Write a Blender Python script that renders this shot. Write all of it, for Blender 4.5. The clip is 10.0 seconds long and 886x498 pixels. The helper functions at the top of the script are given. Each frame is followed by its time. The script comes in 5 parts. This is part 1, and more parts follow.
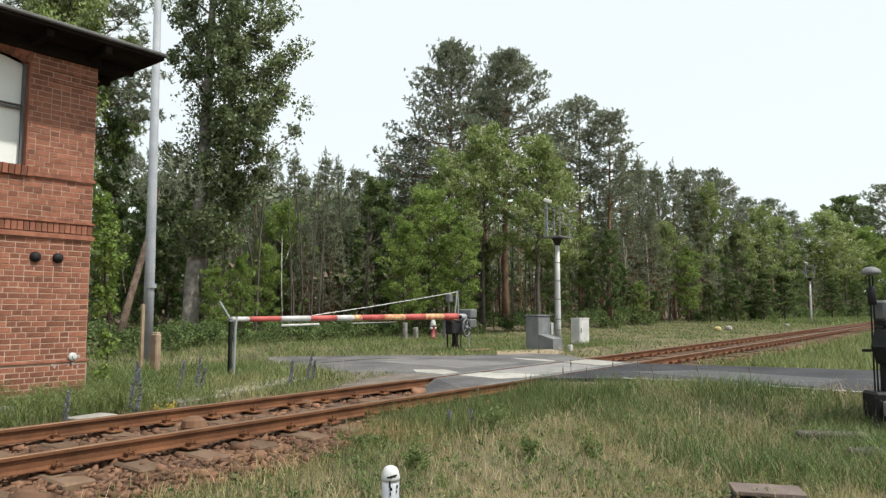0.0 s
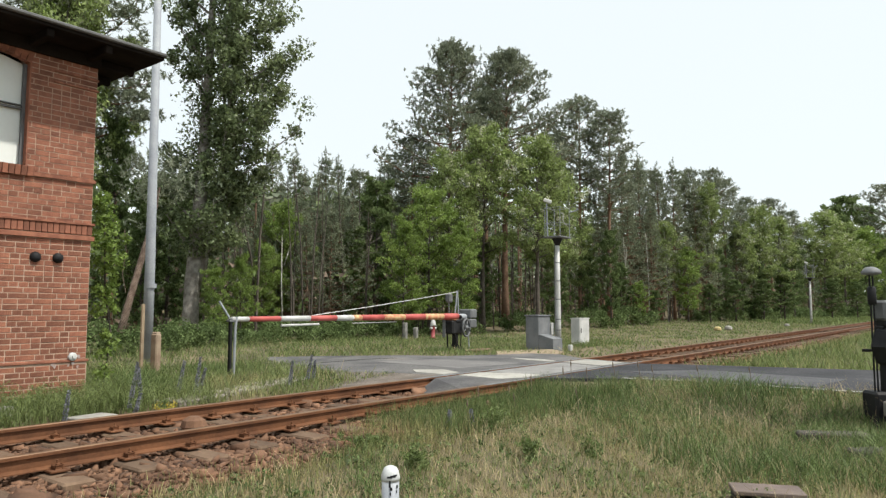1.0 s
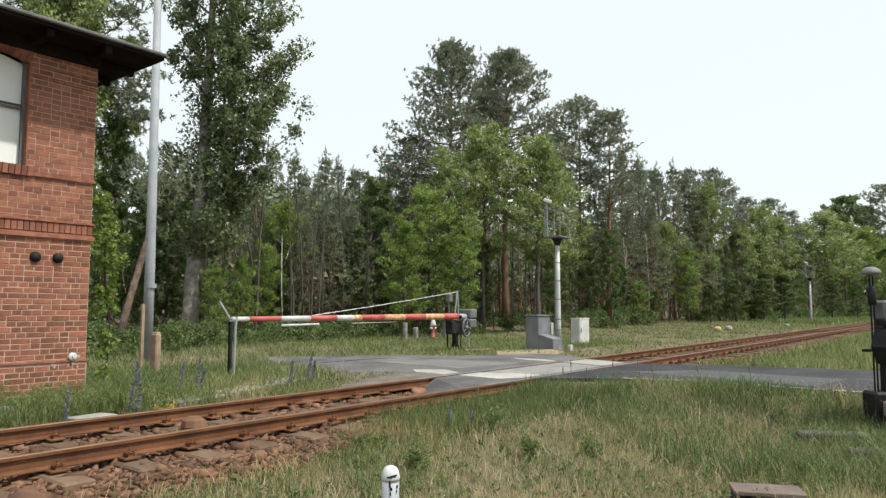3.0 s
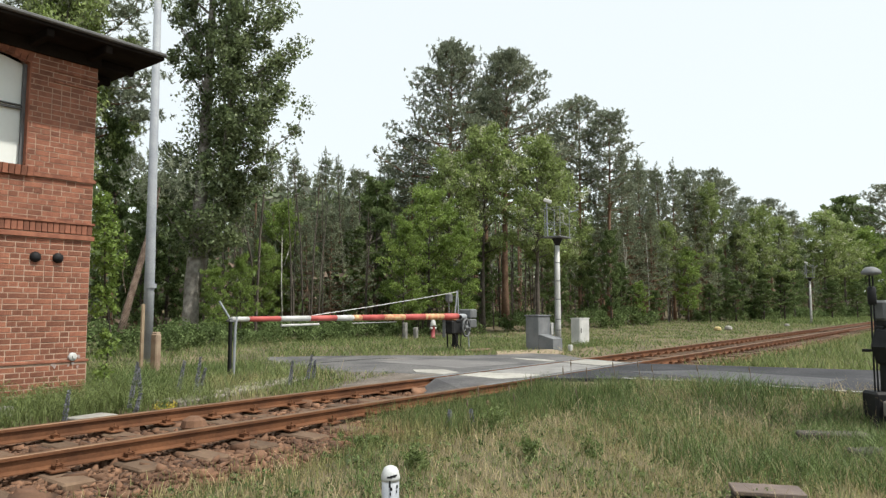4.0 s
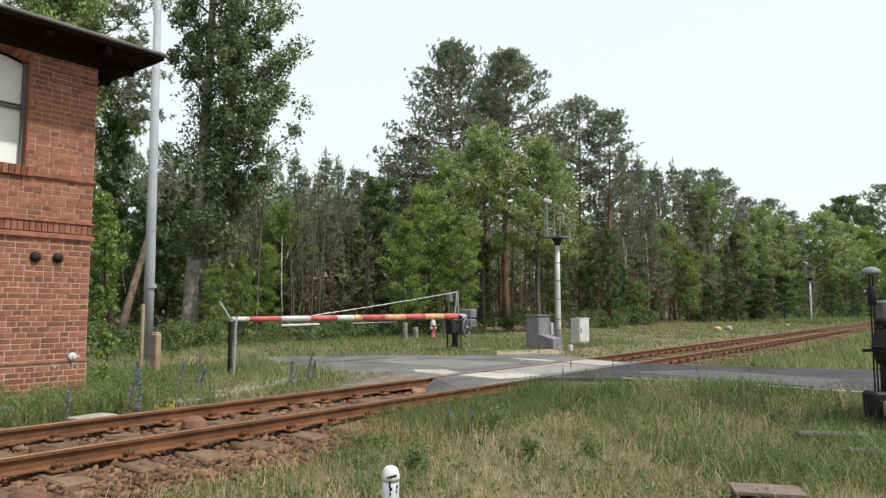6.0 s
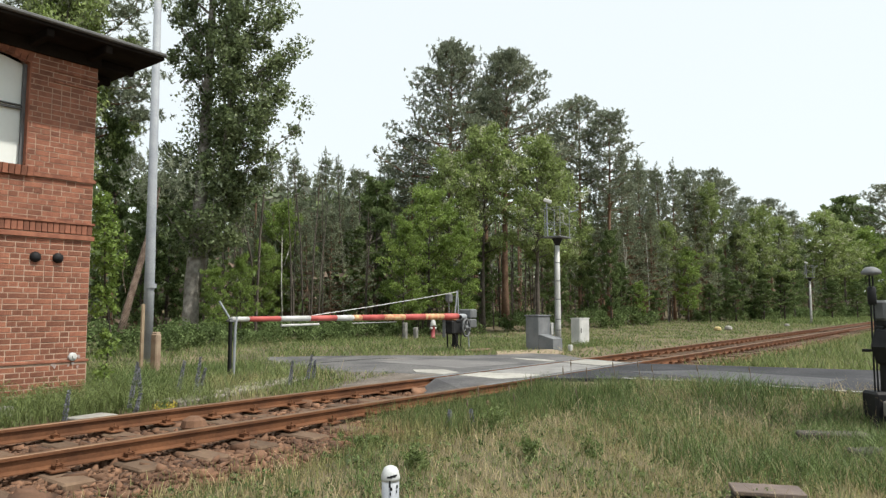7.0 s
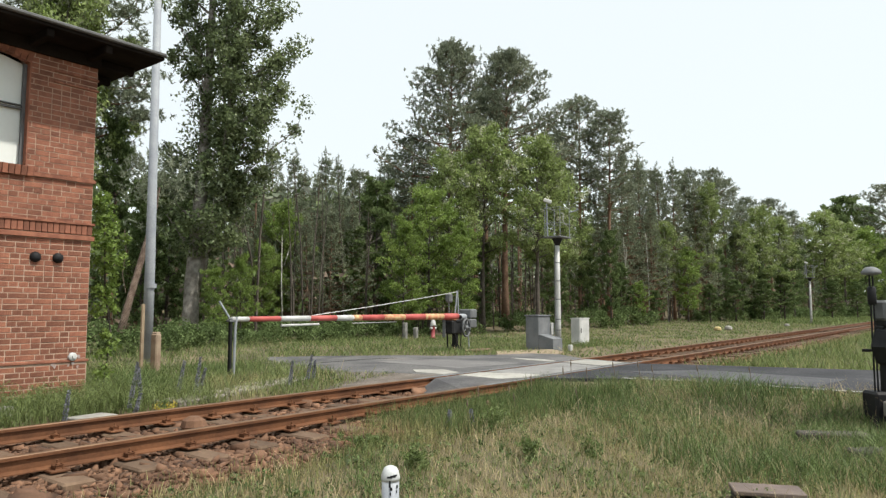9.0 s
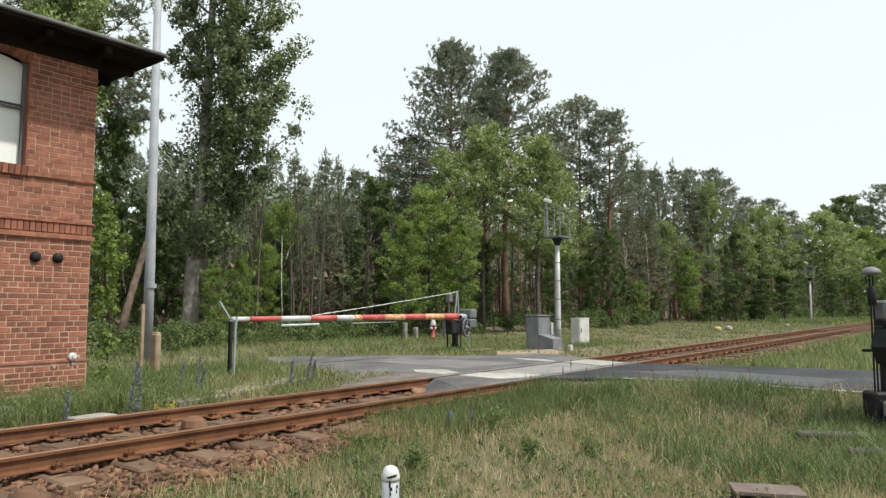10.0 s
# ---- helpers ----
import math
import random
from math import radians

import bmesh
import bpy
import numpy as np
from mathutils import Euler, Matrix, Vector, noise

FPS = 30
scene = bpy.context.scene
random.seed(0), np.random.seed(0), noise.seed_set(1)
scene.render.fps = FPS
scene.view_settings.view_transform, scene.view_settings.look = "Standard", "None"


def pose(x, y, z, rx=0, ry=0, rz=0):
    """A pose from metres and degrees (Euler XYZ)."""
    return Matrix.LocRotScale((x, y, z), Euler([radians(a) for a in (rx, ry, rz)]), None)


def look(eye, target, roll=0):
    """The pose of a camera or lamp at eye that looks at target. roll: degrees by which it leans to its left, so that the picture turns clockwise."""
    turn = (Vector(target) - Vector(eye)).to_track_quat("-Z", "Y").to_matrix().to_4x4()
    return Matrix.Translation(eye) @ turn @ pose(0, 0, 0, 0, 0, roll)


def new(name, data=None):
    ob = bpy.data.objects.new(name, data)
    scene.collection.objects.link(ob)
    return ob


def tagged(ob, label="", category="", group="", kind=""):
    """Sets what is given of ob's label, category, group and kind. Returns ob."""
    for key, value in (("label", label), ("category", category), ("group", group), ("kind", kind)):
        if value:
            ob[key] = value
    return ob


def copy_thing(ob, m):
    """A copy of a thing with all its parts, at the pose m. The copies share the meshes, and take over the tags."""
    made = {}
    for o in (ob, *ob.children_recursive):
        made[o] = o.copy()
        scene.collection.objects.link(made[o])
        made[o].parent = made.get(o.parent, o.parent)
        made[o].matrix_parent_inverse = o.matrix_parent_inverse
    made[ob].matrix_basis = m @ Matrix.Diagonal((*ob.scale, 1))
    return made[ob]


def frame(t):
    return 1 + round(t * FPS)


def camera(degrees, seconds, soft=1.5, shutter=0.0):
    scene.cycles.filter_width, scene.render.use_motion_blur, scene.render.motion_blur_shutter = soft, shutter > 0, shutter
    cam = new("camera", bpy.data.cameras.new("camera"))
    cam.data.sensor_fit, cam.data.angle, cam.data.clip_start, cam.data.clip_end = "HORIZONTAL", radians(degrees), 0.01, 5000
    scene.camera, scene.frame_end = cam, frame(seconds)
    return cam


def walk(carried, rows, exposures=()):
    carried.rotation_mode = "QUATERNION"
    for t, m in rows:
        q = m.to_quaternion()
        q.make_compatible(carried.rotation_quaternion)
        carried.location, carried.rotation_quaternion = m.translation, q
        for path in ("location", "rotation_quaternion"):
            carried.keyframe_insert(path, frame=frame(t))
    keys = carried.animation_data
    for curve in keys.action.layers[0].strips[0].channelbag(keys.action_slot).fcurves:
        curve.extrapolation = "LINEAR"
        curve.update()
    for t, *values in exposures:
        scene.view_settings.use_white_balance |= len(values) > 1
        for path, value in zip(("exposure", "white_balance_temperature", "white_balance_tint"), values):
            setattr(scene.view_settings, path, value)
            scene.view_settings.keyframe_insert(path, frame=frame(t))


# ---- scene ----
cam = camera(64.6, 10.0, soft=1.35)
# x runs along the railway, y across it away from the camera, z = 0 at the rail tops
EYE = (0.0, 0.0, 1.2)
FWD, TILT = radians(37.85), radians(4.885)
AIM = (math.cos(FWD) * math.cos(TILT), math.sin(FWD) * math.cos(TILT), 1.2 + math.sin(TILT))
walk(cam, [(0, look(EYE, AIM)), (10, look(EYE, AIM))], exposures=[(0, 0.0), (10, 0.0)])

# ---- light ----
SUN_AZ, SUN_EL = -76.0, 59.5     # degrees; azimuth in the plan, from +x towards +y
world = bpy.data.worlds.new("world")
scene.world = world
world.use_nodes = True
wn = world.node_tree.nodes
sky = wn.new("ShaderNodeTexSky")
sky.sky_type, sky.sun_disc = "NISHITA", False
sky.sun_elevation, sky.sun_rotation = radians(SUN_EL), radians(90 - SUN_AZ)
sky.air_density, sky.dust_density, sky.ozone_density = 1.0, 1.5, 1.0
# thin bright cloud veils the whole sky
veil = wn.new("ShaderNodeMix")
veil.data_type = "RGBA"
veil.inputs[0].default_value = 0.8
veil.inputs[7].default_value = (9.6, 10.3, 10.3, 1)
world.node_tree.links.new(sky.outputs[0], veil.inputs[6])
world.node_tree.links.new(veil.outputs[2], wn["Background"].inputs[0])
wn["Background"].inputs[1].default_value = 0.112
sun = new("sun", bpy.data.lights.new("sun", "SUN"))
sun.data.energy, sun.data.angle, sun.data.color = 4.8, radians(1.2), (1.0, 0.95, 0.86)
_az, _el = radians(SUN_AZ), radians(SUN_EL)
sun.matrix_world = look((30 * math.cos(_az) * math.cos(_el), 30 * math.sin(_az) * math.cos(_el), 30 * math.sin(_el)), (0, 0, 0))

# ---- materials ----
def material(name, c1, c2, scale=3.0, rough=0.8, bump=0.3, metal=0.0, island=0.0, each=0.0, leafy=0.0, third=None, fine=18.0, spec=0.4, dist=0.01, grain=0.3):
    m = bpy.data.materials.new(name)
    m.use_nodes = True
    n, link = m.node_tree.nodes, m.node_tree.links.new
    b = n["Principled BSDF"]
    tc = n.new("ShaderNodeTexCoord")
    n1, n2 = n.new("ShaderNodeTexNoise"), n.new("ShaderNodeTexNoise")
    n1.inputs["Scale"].default_value, n1.inputs["Detail"].default_value = scale, 4.0
    n2.inputs["Scale"].default_value, n2.inputs["Detail"].default_value = scale * fine, 3.0
    for k in (n1, n2):
        link(tc.outputs["Object"], k.inputs["Vector"])
    r = n.new("ShaderNodeValToRGB")
    r.color_ramp.elements[0].position, r.color_ramp.elements[1].position = 0.34, 0.66
    r.color_ramp.elements[0].color, r.color_ramp.elements[1].color = (*c1, 1), (*c2, 1)
    if third:
        e = r.color_ramp.elements.new(0.75)
        e.color = (*third, 1)
    link(n1.outputs["Fac"], r.inputs[0])
    colour = r.outputs[0]
    def vary(socket, lo, hi, colour):
        mr = n.new("ShaderNodeMapRange")
        mr.inputs["To Min"].default_value, mr.inputs["To Max"].default_value = lo, hi
        link(socket, mr.inputs["Value"])
        mx = n.new("ShaderNodeMix")
        mx.data_type, mx.blend_type = "RGBA", "MULTIPLY"
        mx.inputs[0].default_value = 1.0
        link(colour, mx.inputs[6])
        link(mr.outputs[0], mx.inputs[7])
        return mx.outputs[2]
    colour = vary(n2.outputs["Fac"], 1 - grain, 1 + grain, colour)
    if island:
        g = n.new("ShaderNodeNewGeometry")
        colour = vary(g.outputs["Random Per Island"], 1 - island, 1 + island, colour)
    if each:
        g = n.new("ShaderNodeObjectInfo")
        colour = vary(g.outputs["Random"], 1 - each, 1 + each, colour)
    link(colour, b.inputs["Base Color"])
    b.inputs["Roughness"].default_value, b.inputs["Metallic"].default_value = rough, metal
    b.inputs["Specular IOR Level"].default_value = spec
    if bump:
        bp = n.new("ShaderNodeBump")
        bp.inputs["Strength"].default_value, bp.inputs["Distance"].default_value = bump, dist
        link(n2.outputs["Fac"], bp.inputs["Height"])
        link(bp.outputs[0], b.inputs["Normal"])
    if leafy:
        t = n.new("ShaderNodeBsdfTranslucent")
        link(colour, t.inputs["Color"])
        s = n.new("ShaderNodeMixShader")
        s.inputs[0].default_value = leafy
        link(b.outputs[0], s.inputs[1])
        link(t.outputs[0], s.inputs[2])
        link(s.outputs[0], n["Material Output"].inputs["Surface"])
    return m


# soil darkened towards olive: shade in the grass gaps is in this colour
M_SOIL = material("soil", (0.095, 0.080, 0.046), (0.170, 0.135, 0.080), 0.9, 0.95, 0.6, third=(0.06, 0.075, 0.028), dist=0.03)
M_ASPHALT = material("asphalt", (0.075, 0.074, 0.078), (0.150, 0.145, 0.140), 0.9, 0.92, 0.5, fine=22, grain=0.6, third=(0.185, 0.160, 0.140), spec=0.25)
M_CONCRETE = material("pale_concrete", (0.27, 0.26, 0.235), (0.38, 0.37, 0.335), 1.5, 0.85, 0.3, each=0.12, fine=9, grain=0.45)
M_DARKCONC = material("grey_concrete", (0.12, 0.13, 0.14), (0.20, 0.205, 0.21), 2.0, 0.9, 0.4)
M_RUST = material("rusty_steel", (0.100, 0.041, 0.018), (0.180, 0.077, 0.034), 3.0, 0.75, 0.4, metal=0.2, fine=12)
M_RAILTOP = material("worn_rail_head", (0.130, 0.076, 0.046), (0.195, 0.118, 0.070), 4.0, 0.5, 0.15, metal=0.5)
M_SLEEPER = material("weathered_sleeper", (0.105, 0.066, 0.042), (0.185, 0.124, 0.080), 2.5, 0.9, 0.5, each=0.3, fine=14)
M_BALLAST = material("ballast_stone", (0.102, 0.055, 0.034), (0.190, 0.104, 0.062), 2.0, 0.95, 0.3, island=0.45)
M_BRICK = material("red_brick", (0.185, 0.070, 0.043), (0.285, 0.117, 0.070), 9.0, 0.85, 0.5, each=0.3, grain=0.6)
M_BRICKS = material("joined_red_brick", (0.185, 0.070, 0.043), (0.285, 0.117, 0.070), 9.0, 0.85, 0.5, island=0.3, grain=0.6)
M_MORTAR = material("mortar", (0.37, 0.25, 0.185), (0.47, 0.34, 0.26), 5.0, 0.95, 0.4)
# eave timber; the shade under the roof is put into its near-black colour
M_SHADEDWOOD = material("shaded_wood", (0.010, 0.008, 0.007), (0.022, 0.017, 0.014), 3.0, 0.9, 0.3, spec=0.05)
M_ROOF = material("roof_felt", (0.055, 0.055, 0.055), (0.09, 0.09, 0.088), 2.0, 0.85, 0.4)
M_ZINC = material("zinc", (0.075, 0.076, 0.076), (0.125, 0.126, 0.124), 3.0, 0.6, 0.15)
M_GALV = material("galvanised_steel", (0.24, 0.26, 0.29), (0.33, 0.35, 0.37), 2.0, 0.65, 0.1)
M_WHITE = material("white_paint", (0.42, 0.42, 0.405), (0.56, 0.56, 0.545), 3.0, 0.5, 0.1)
M_RED = material("red_paint", (0.37, 0.062, 0.055), (0.50, 0.115, 0.100), 3.0, 0.55, 0.15)
M_ORANGE = material("flaking_orange_paint", (0.62, 0.47, 0.24), (0.50, 0.14, 0.08), 7.0, 0.6, 0.3, fine=4)
M_BLACK = material("black_iron", (0.010, 0.010, 0.011), (0.022, 0.022, 0.023), 4.0, 0.6, 0.2, spec=0.2)
M_GREY = material("grey_paint", (0.10, 0.105, 0.11), (0.165, 0.17, 0.175), 3.0, 0.6, 0.15)
M_BLIND = material("window_blind", (0.66, 0.69, 0.66), (0.74, 0.77, 0.74), 1.0, 0.6, 0.0, grain=0.04)
M_WOOD = material("weathered_wood", (0.24, 0.17, 0.11), (0.36, 0.28, 0.19), 4.0, 0.85, 0.4)
M_BARKPOP = material("poplar_bark", (0.15, 0.135, 0.115), (0.31, 0.29, 0.26), 5.0, 0.95, 0.8, dist=0.03)
M_BARKPINE = material("pine_bark", (0.145, 0.085, 0.056), (0.225, 0.140, 0.092), 3.0, 0.95, 0.7, dist=0.03)
M_BARK = material("grey_bark", (0.06, 0.05, 0.04), (0.125, 0.105, 0.088), 3.0, 0.95, 0.7, dist=0.03)
M_BIRCH = material("birch_bark", (0.16, 0.15, 0.13), (0.62, 0.60, 0.55), 4.0, 0.8, 0.3)
M_LEAFPOP = material("poplar_leaf", (0.105, 0.142, 0.062), (0.175, 0.215, 0.100), 0.6, 0.45, 0.0, island=0.65, leafy=0.4)
M_LEAFOAK = material("dark_leaf", (0.095, 0.140, 0.052), (0.155, 0.205, 0.080), 0.5, 0.7, 0.0, island=0.5, leafy=0.4, spec=0.15)
M_LEAFROB = material("bright_leaf", (0.150, 0.225, 0.045), (0.225, 0.305, 0.075), 0.5, 0.55, 0.0, island=0.45, leafy=0.4)
M_BLOSSOM = material("blossoming_leaf", (0.185, 0.250, 0.070), (0.285, 0.345, 0.135), 0.9, 0.55, 0.0, island=0.6, leafy=0.4, third=(0.50, 0.50, 0.36))
M_NEEDLE = material("pine_needle", (0.165, 0.195, 0.132), (0.245, 0.272, 0.187), 0.6, 0.6, 0.0, island=0.6, leafy=0.42)
M_GRASS = material("meadow_grass", (0.160, 0.195, 0.065), (0.305, 0.275, 0.130), 0.9, 0.65, 0.0, island=0.7, leafy=0.3, third=(0.40, 0.315, 0.18), fine=9)
M_TWIG = material("dead_twigs", (0.115, 0.085, 0.062), (0.195, 0.15, 0.115), 0.7, 0.9, 0.0, island=0.4)
M_CREAM = material("cream_blossom", (0.42, 0.44, 0.30), (0.58, 0.58, 0.45), 1.5, 0.7, 0.0, island=0.3, leafy=0.35)
M_CAP = material("chipped_cap_paint", (0.46, 0.47, 0.47), (0.54, 0.55, 0.55), 8.0, 0.5, 0.1)
M_MEADOW = material("green_meadow_grass", (0.115, 0.170, 0.050), (0.195, 0.235, 0.088), 0.5, 0.6, 0.0, island=0.5, leafy=0.35, fine=9)
M_YOUNG = material("young_pine_needle", (0.172, 0.205, 0.130), (0.258, 0.285, 0.185), 0.6, 0.6, 0.0, island=0.6, leafy=0.42)
M_STRAW = material("straw_stalk", (0.33, 0.26, 0.14), (0.46, 0.38, 0.24), 1.5, 0.7, 0.0, island=0.4, leafy=0.25)
# green lowered a little to stand for shade on the meadow's right
M_LUSH = material("lush_grass", (0.085, 0.134, 0.040), (0.150, 0.196, 0.070), 0.6, 0.6, 0.0, island=0.65, leafy=0.3, fine=9)

# ---- mesh helpers ----
class Build:
    """Collects vertices and faces for one mesh."""
    def __init__(self):
        self.v, self.f, self.mi = [], [], []

    def add(self, verts, faces, mi=0):
        k = len(self.v)
        self.v += [tuple(p) for p in verts]
        self.f += [tuple(i + k for i in q) for q in faces]
        self.mi += [mi] * len(faces)
        return self

    def box(self, x0, x1, y0, y1, z0, z1, bev=0.0, m=None, mi=0):
        bm = bmesh.new()
        bmesh.ops.create_cube(bm, size=1)
        for v in bm.verts:
            v.co = Vector(((x0 + x1) / 2 + v.co.x * (x1 - x0), (y0 + y1) / 2 + v.co.y * (y1 - y0), (z0 + z1) / 2 + v.co.z * (z1 - z0)))
        if bev:
            bmesh.ops.bevel(bm, geom=list(bm.edges), offset=bev, segments=1, affect="EDGES")
        bm.verts.index_update()
        vs = [m @ v.co if m else v.co for v in bm.verts]
        self.add(vs, [[v.index for v in f.verts] for f in bm.faces], mi)
        bm.free()
        return self

    def tube(self, pts, radii, sides=8, mi=0, cap=True):
        pts = [Vector(p) for p in pts]
        vs, fs = [], []
        for i, p in enumerate(pts):
            d = (pts[min(i + 1, len(pts) - 1)] - pts[max(i - 1, 0)]).normalized()
            u = d.cross(Vector((0, 0, 1)) if abs(d.z) < 0.9 else Vector((1, 0, 0))).normalized()
            w = d.cross(u)
            r = radii[i] if hasattr(radii, "__len__") else radii
            for k in range(sides):
                a = 2 * math.pi * k / sides
                vs.append(p + u * (r * math.cos(a)) + w * (r * math.sin(a)))
        for i in range(len(pts) - 1):
            for k in range(sides):
                a, b = i * sides + k, i * sides + (k + 1) % sides
                fs.append((a, b, b + sides, a + sides))
        if cap:
            fs += [tuple(range(sides))[::-1], tuple(range((len(pts) - 1) * sides, len(pts) * sides))]
        return self.add(vs, fs, mi)

    def lathe(self, profile, at=(0, 0, 0), sides=20, m=None, mi=0):
        vs, fs = [], []
        for r, z in profile:
            for k in range(sides):
                a = 2 * math.pi * k / sides
                p = Vector((r * math.cos(a), r * math.sin(a), z))
                vs.append((m @ p if m else p) + Vector(at))
        for i in range(len(profile) - 1):
            for k in range(sides):
                a, b = i * sides + k, i * sides + (k + 1) % sides
                fs.append((a, b, b + sides, a + sides))
        fs += [tuple(range(sides))[::-1], tuple(range((len(profile) - 1) * sides, len(profile) * sides))]
        return self.add(vs, fs, mi)

    def prism(self, poly, z0, z1, mi=0):
        n = len(poly)
        vs = [(x, y, z0) for x, y in poly] + [(x, y, z1) for x, y in poly]
        return self.add(vs, [tuple(range(n))[::-1], tuple(range(n, 2 * n))] + [(i, (i + 1) % n, n + (i + 1) % n, n + i) for i in range(n)], mi)

    def mesh(self, name, mats, smooth=False):
        me = bpy.data.meshes.new(name)
        me.from_pydata(self.v, [], self.f)
        for m in mats if isinstance(mats, (list, tuple)) else [mats]:
            me.materials.append(m)
        me.polygons.foreach_set("material_index", self.mi)
        if smooth:
            me.polygons.foreach_set("use_smooth", [True] * len(self.f))
        me.update()
        return me


def fast_mesh(name, verts, faces, mats, mi=None):
    """A mesh from numpy arrays: verts (n, 3), faces (m, 3) or (m, 4)."""
    me = bpy.data.meshes.new(name)
    k = faces.shape[1]
    me.vertices.add(len(verts))
    me.vertices.foreach_set("co", np.ascontiguousarray(verts, dtype=np.float32).ravel())
    me.loops.add(faces.size)
    me.loops.foreach_set("vertex_index", np.ascontiguousarray(faces, dtype=np.int32).ravel())
    me.polygons.add(len(faces))
    me.polygons.foreach_set("loop_start", np.arange(0, faces.size, k, dtype=np.int32))
    for m in mats if isinstance(mats, (list, tuple)) else [mats]:
        me.materials.append(m)
    if mi is not None:
        me.polygons.foreach_set("material_index", np.ascontiguousarray(mi, dtype=np.int32))
    me.update(calc_edges=True)
    return me


def thing(name, x, y, z, turn=0.0, label="", category="", group="", kind=""):
    e = new(name)
    e.empty_display_size = 0.2
    e.matrix_basis = pose(x, y, z, 0, 0, turn)
    return tagged(e, label, category, group, kind)


def part(name, build, mats, parent, label="", smooth=False):
    ob = new(name, build.mesh(name, mats, smooth) if isinstance(build, Build) else build)
    ob.parent = parent
    return tagged(ob, label)


def solo(name, build, mats, x, y, z, turn=0.0, label="", category="", group="", kind="", smooth=False):
    ob = new(name, build.mesh(name, mats, smooth) if isinstance(build, Build) else build)
    ob.matrix_basis = pose(x, y, z, 0, 0, turn)
    return tagged(ob, label, category, group, kind)


rng = np.random.default_rng(7)

# ---- ground ----
def sstep(a, b, v):
    t = np.clip((np.asarray(v, dtype=float) - a) / (b - a), 0, 1)
    return t * t * (3 - 2 * t)


def rise_z(x):
    """The line climbs gently beyond the crossing."""
    return 0.0028 * np.maximum(0, np.asarray(x, dtype=float) - 17)


def ground_z(x, y):
    x, y = np.asarray(x, dtype=float), np.asarray(y, dtype=float)
    z = -0.42 + 0.20 * sstep(2.0, 5.6, y) + 0.0 * x
    z = z + 0.10 * sstep(8.6, 10.0, y) + 0.12 * sstep(13.5, 20, y) * sstep(28, 10, x)
    z = z + 0.45 * sstep(9.5, 26, y) * sstep(24, 60, x) + 3.0 * sstep(27, 70, y)
    road = sstep(9.9, 11.2, x + 1.2 * sstep(8.1, 8.9, y)) * sstep(19.0, 16.4, x) * sstep(14.5, 12.5, y)
    z = z * (1 - road) + (-0.07) * road
    near = sstep(60, 40, np.hypot(x, y))
    z = z + rise_z(x)
    z = z - 0.14 * sstep(4.95, 5.35, y) * sstep(9.0, 8.7, y) * (1 - sstep(9.0, 9.6, x) * sstep(16.2, 15.4, x))
    return z + near * (0.03 * np.sin(x * 1.3 + 0.7 * y) * np.cos(y * 1.1 - 0.4 * x)) * (1 - road)


def axis(lo, hi, step, far):
    a = list(np.arange(lo, hi + 1e-6, step))
    d, p, q = step, lo, hi
    while q < far:
        d *= 1.35
        q, p = q + d, p - d
        a = [p] + a + [q]
    return np.array(a)


gx, gy = axis(-6, 40, 0.35, 1500), axis(-4, 30, 0.35, 1500)
GX, GY = np.meshgrid(gx, gy, indexing="ij")
gv = np.stack([GX, GY, ground_z(GX, GY)], -1).reshape(-1, 3)
ii, jj = np.meshgrid(np.arange(len(gx) - 1), np.arange(len(gy) - 1), indexing="ij")
a0 = (ii * len(gy) + jj).ravel()
gf = np.stack([a0, a0 + len(gy), a0 + len(gy) + 1, a0 + 1], -1)
ground = new("ground", fast_mesh("ground", gv, gf, M_SOIL))
tagged(ground, "sandy soil under rough meadow grass, darkened for shade between blades", "ground", kind="structure")

# ---- road and crossing ----
road = thing("road", 0, 0, 0, label="worn grey asphalt road crossing the railway", category="road", kind="structure")
b = Build()
near_road = Build().prism([(10.9, 6.30), (15.1, 6.30), (15.45, 5.45), (15.73, 4.35), (16.1, 3.0), (16.5, 1.2), (18.5, -6), (14.0, -6), (11.9, 1.2), (11.9, 2.5), (12.0, 4.1), (11.66, 5.2)], -0.35, -0.012)
b.prism([(8.75, 6.48), (15.3, 6.48), (15.8, 7.78), (9.8, 7.78)], -0.30, -0.014)
b.add([(8.75, 6.48, -0.014), (9.8, 7.78, -0.014), (9.3, 7.78, -0.22), (8.25, 6.48, -0.22)], [(0, 1, 2, 3)])
FAR_ROAD = [(10.2, 7.97), (15.8, 7.97), (16.9, 9.2), (16.7, 10.0), (15.7, 10.4), (14.5, 11.1), (14.1, 12.1), (12.8, 13.4), (11.4, 14.5), (10.6, 13.4), (9.95, 11.2), (9.65, 9.9), (10.1, 9.0)]
b.prism(FAR_ROAD, -0.35, -0.010)
part("asphalt", b, M_ASPHALT, road)
part("asphalt", near_road, material("newer_asphalt", (0.034, 0.035, 0.039), (0.061, 0.061, 0.066), 0.9, 0.95, 0.5, fine=22, grain=0.55, third=(0.09, 0.09, 0.09), spec=0.15), road, "darker newer asphalt")
edge = [(10.2, 7.97), (10.1, 9.0), (9.65, 9.9), (9.95, 11.2), (10.6, 13.4)]
outer = [(8.0, 7.97), (8.1, 8.8), (8.7, 9.9), (9.2, 11.2), (9.8, 13.6)]
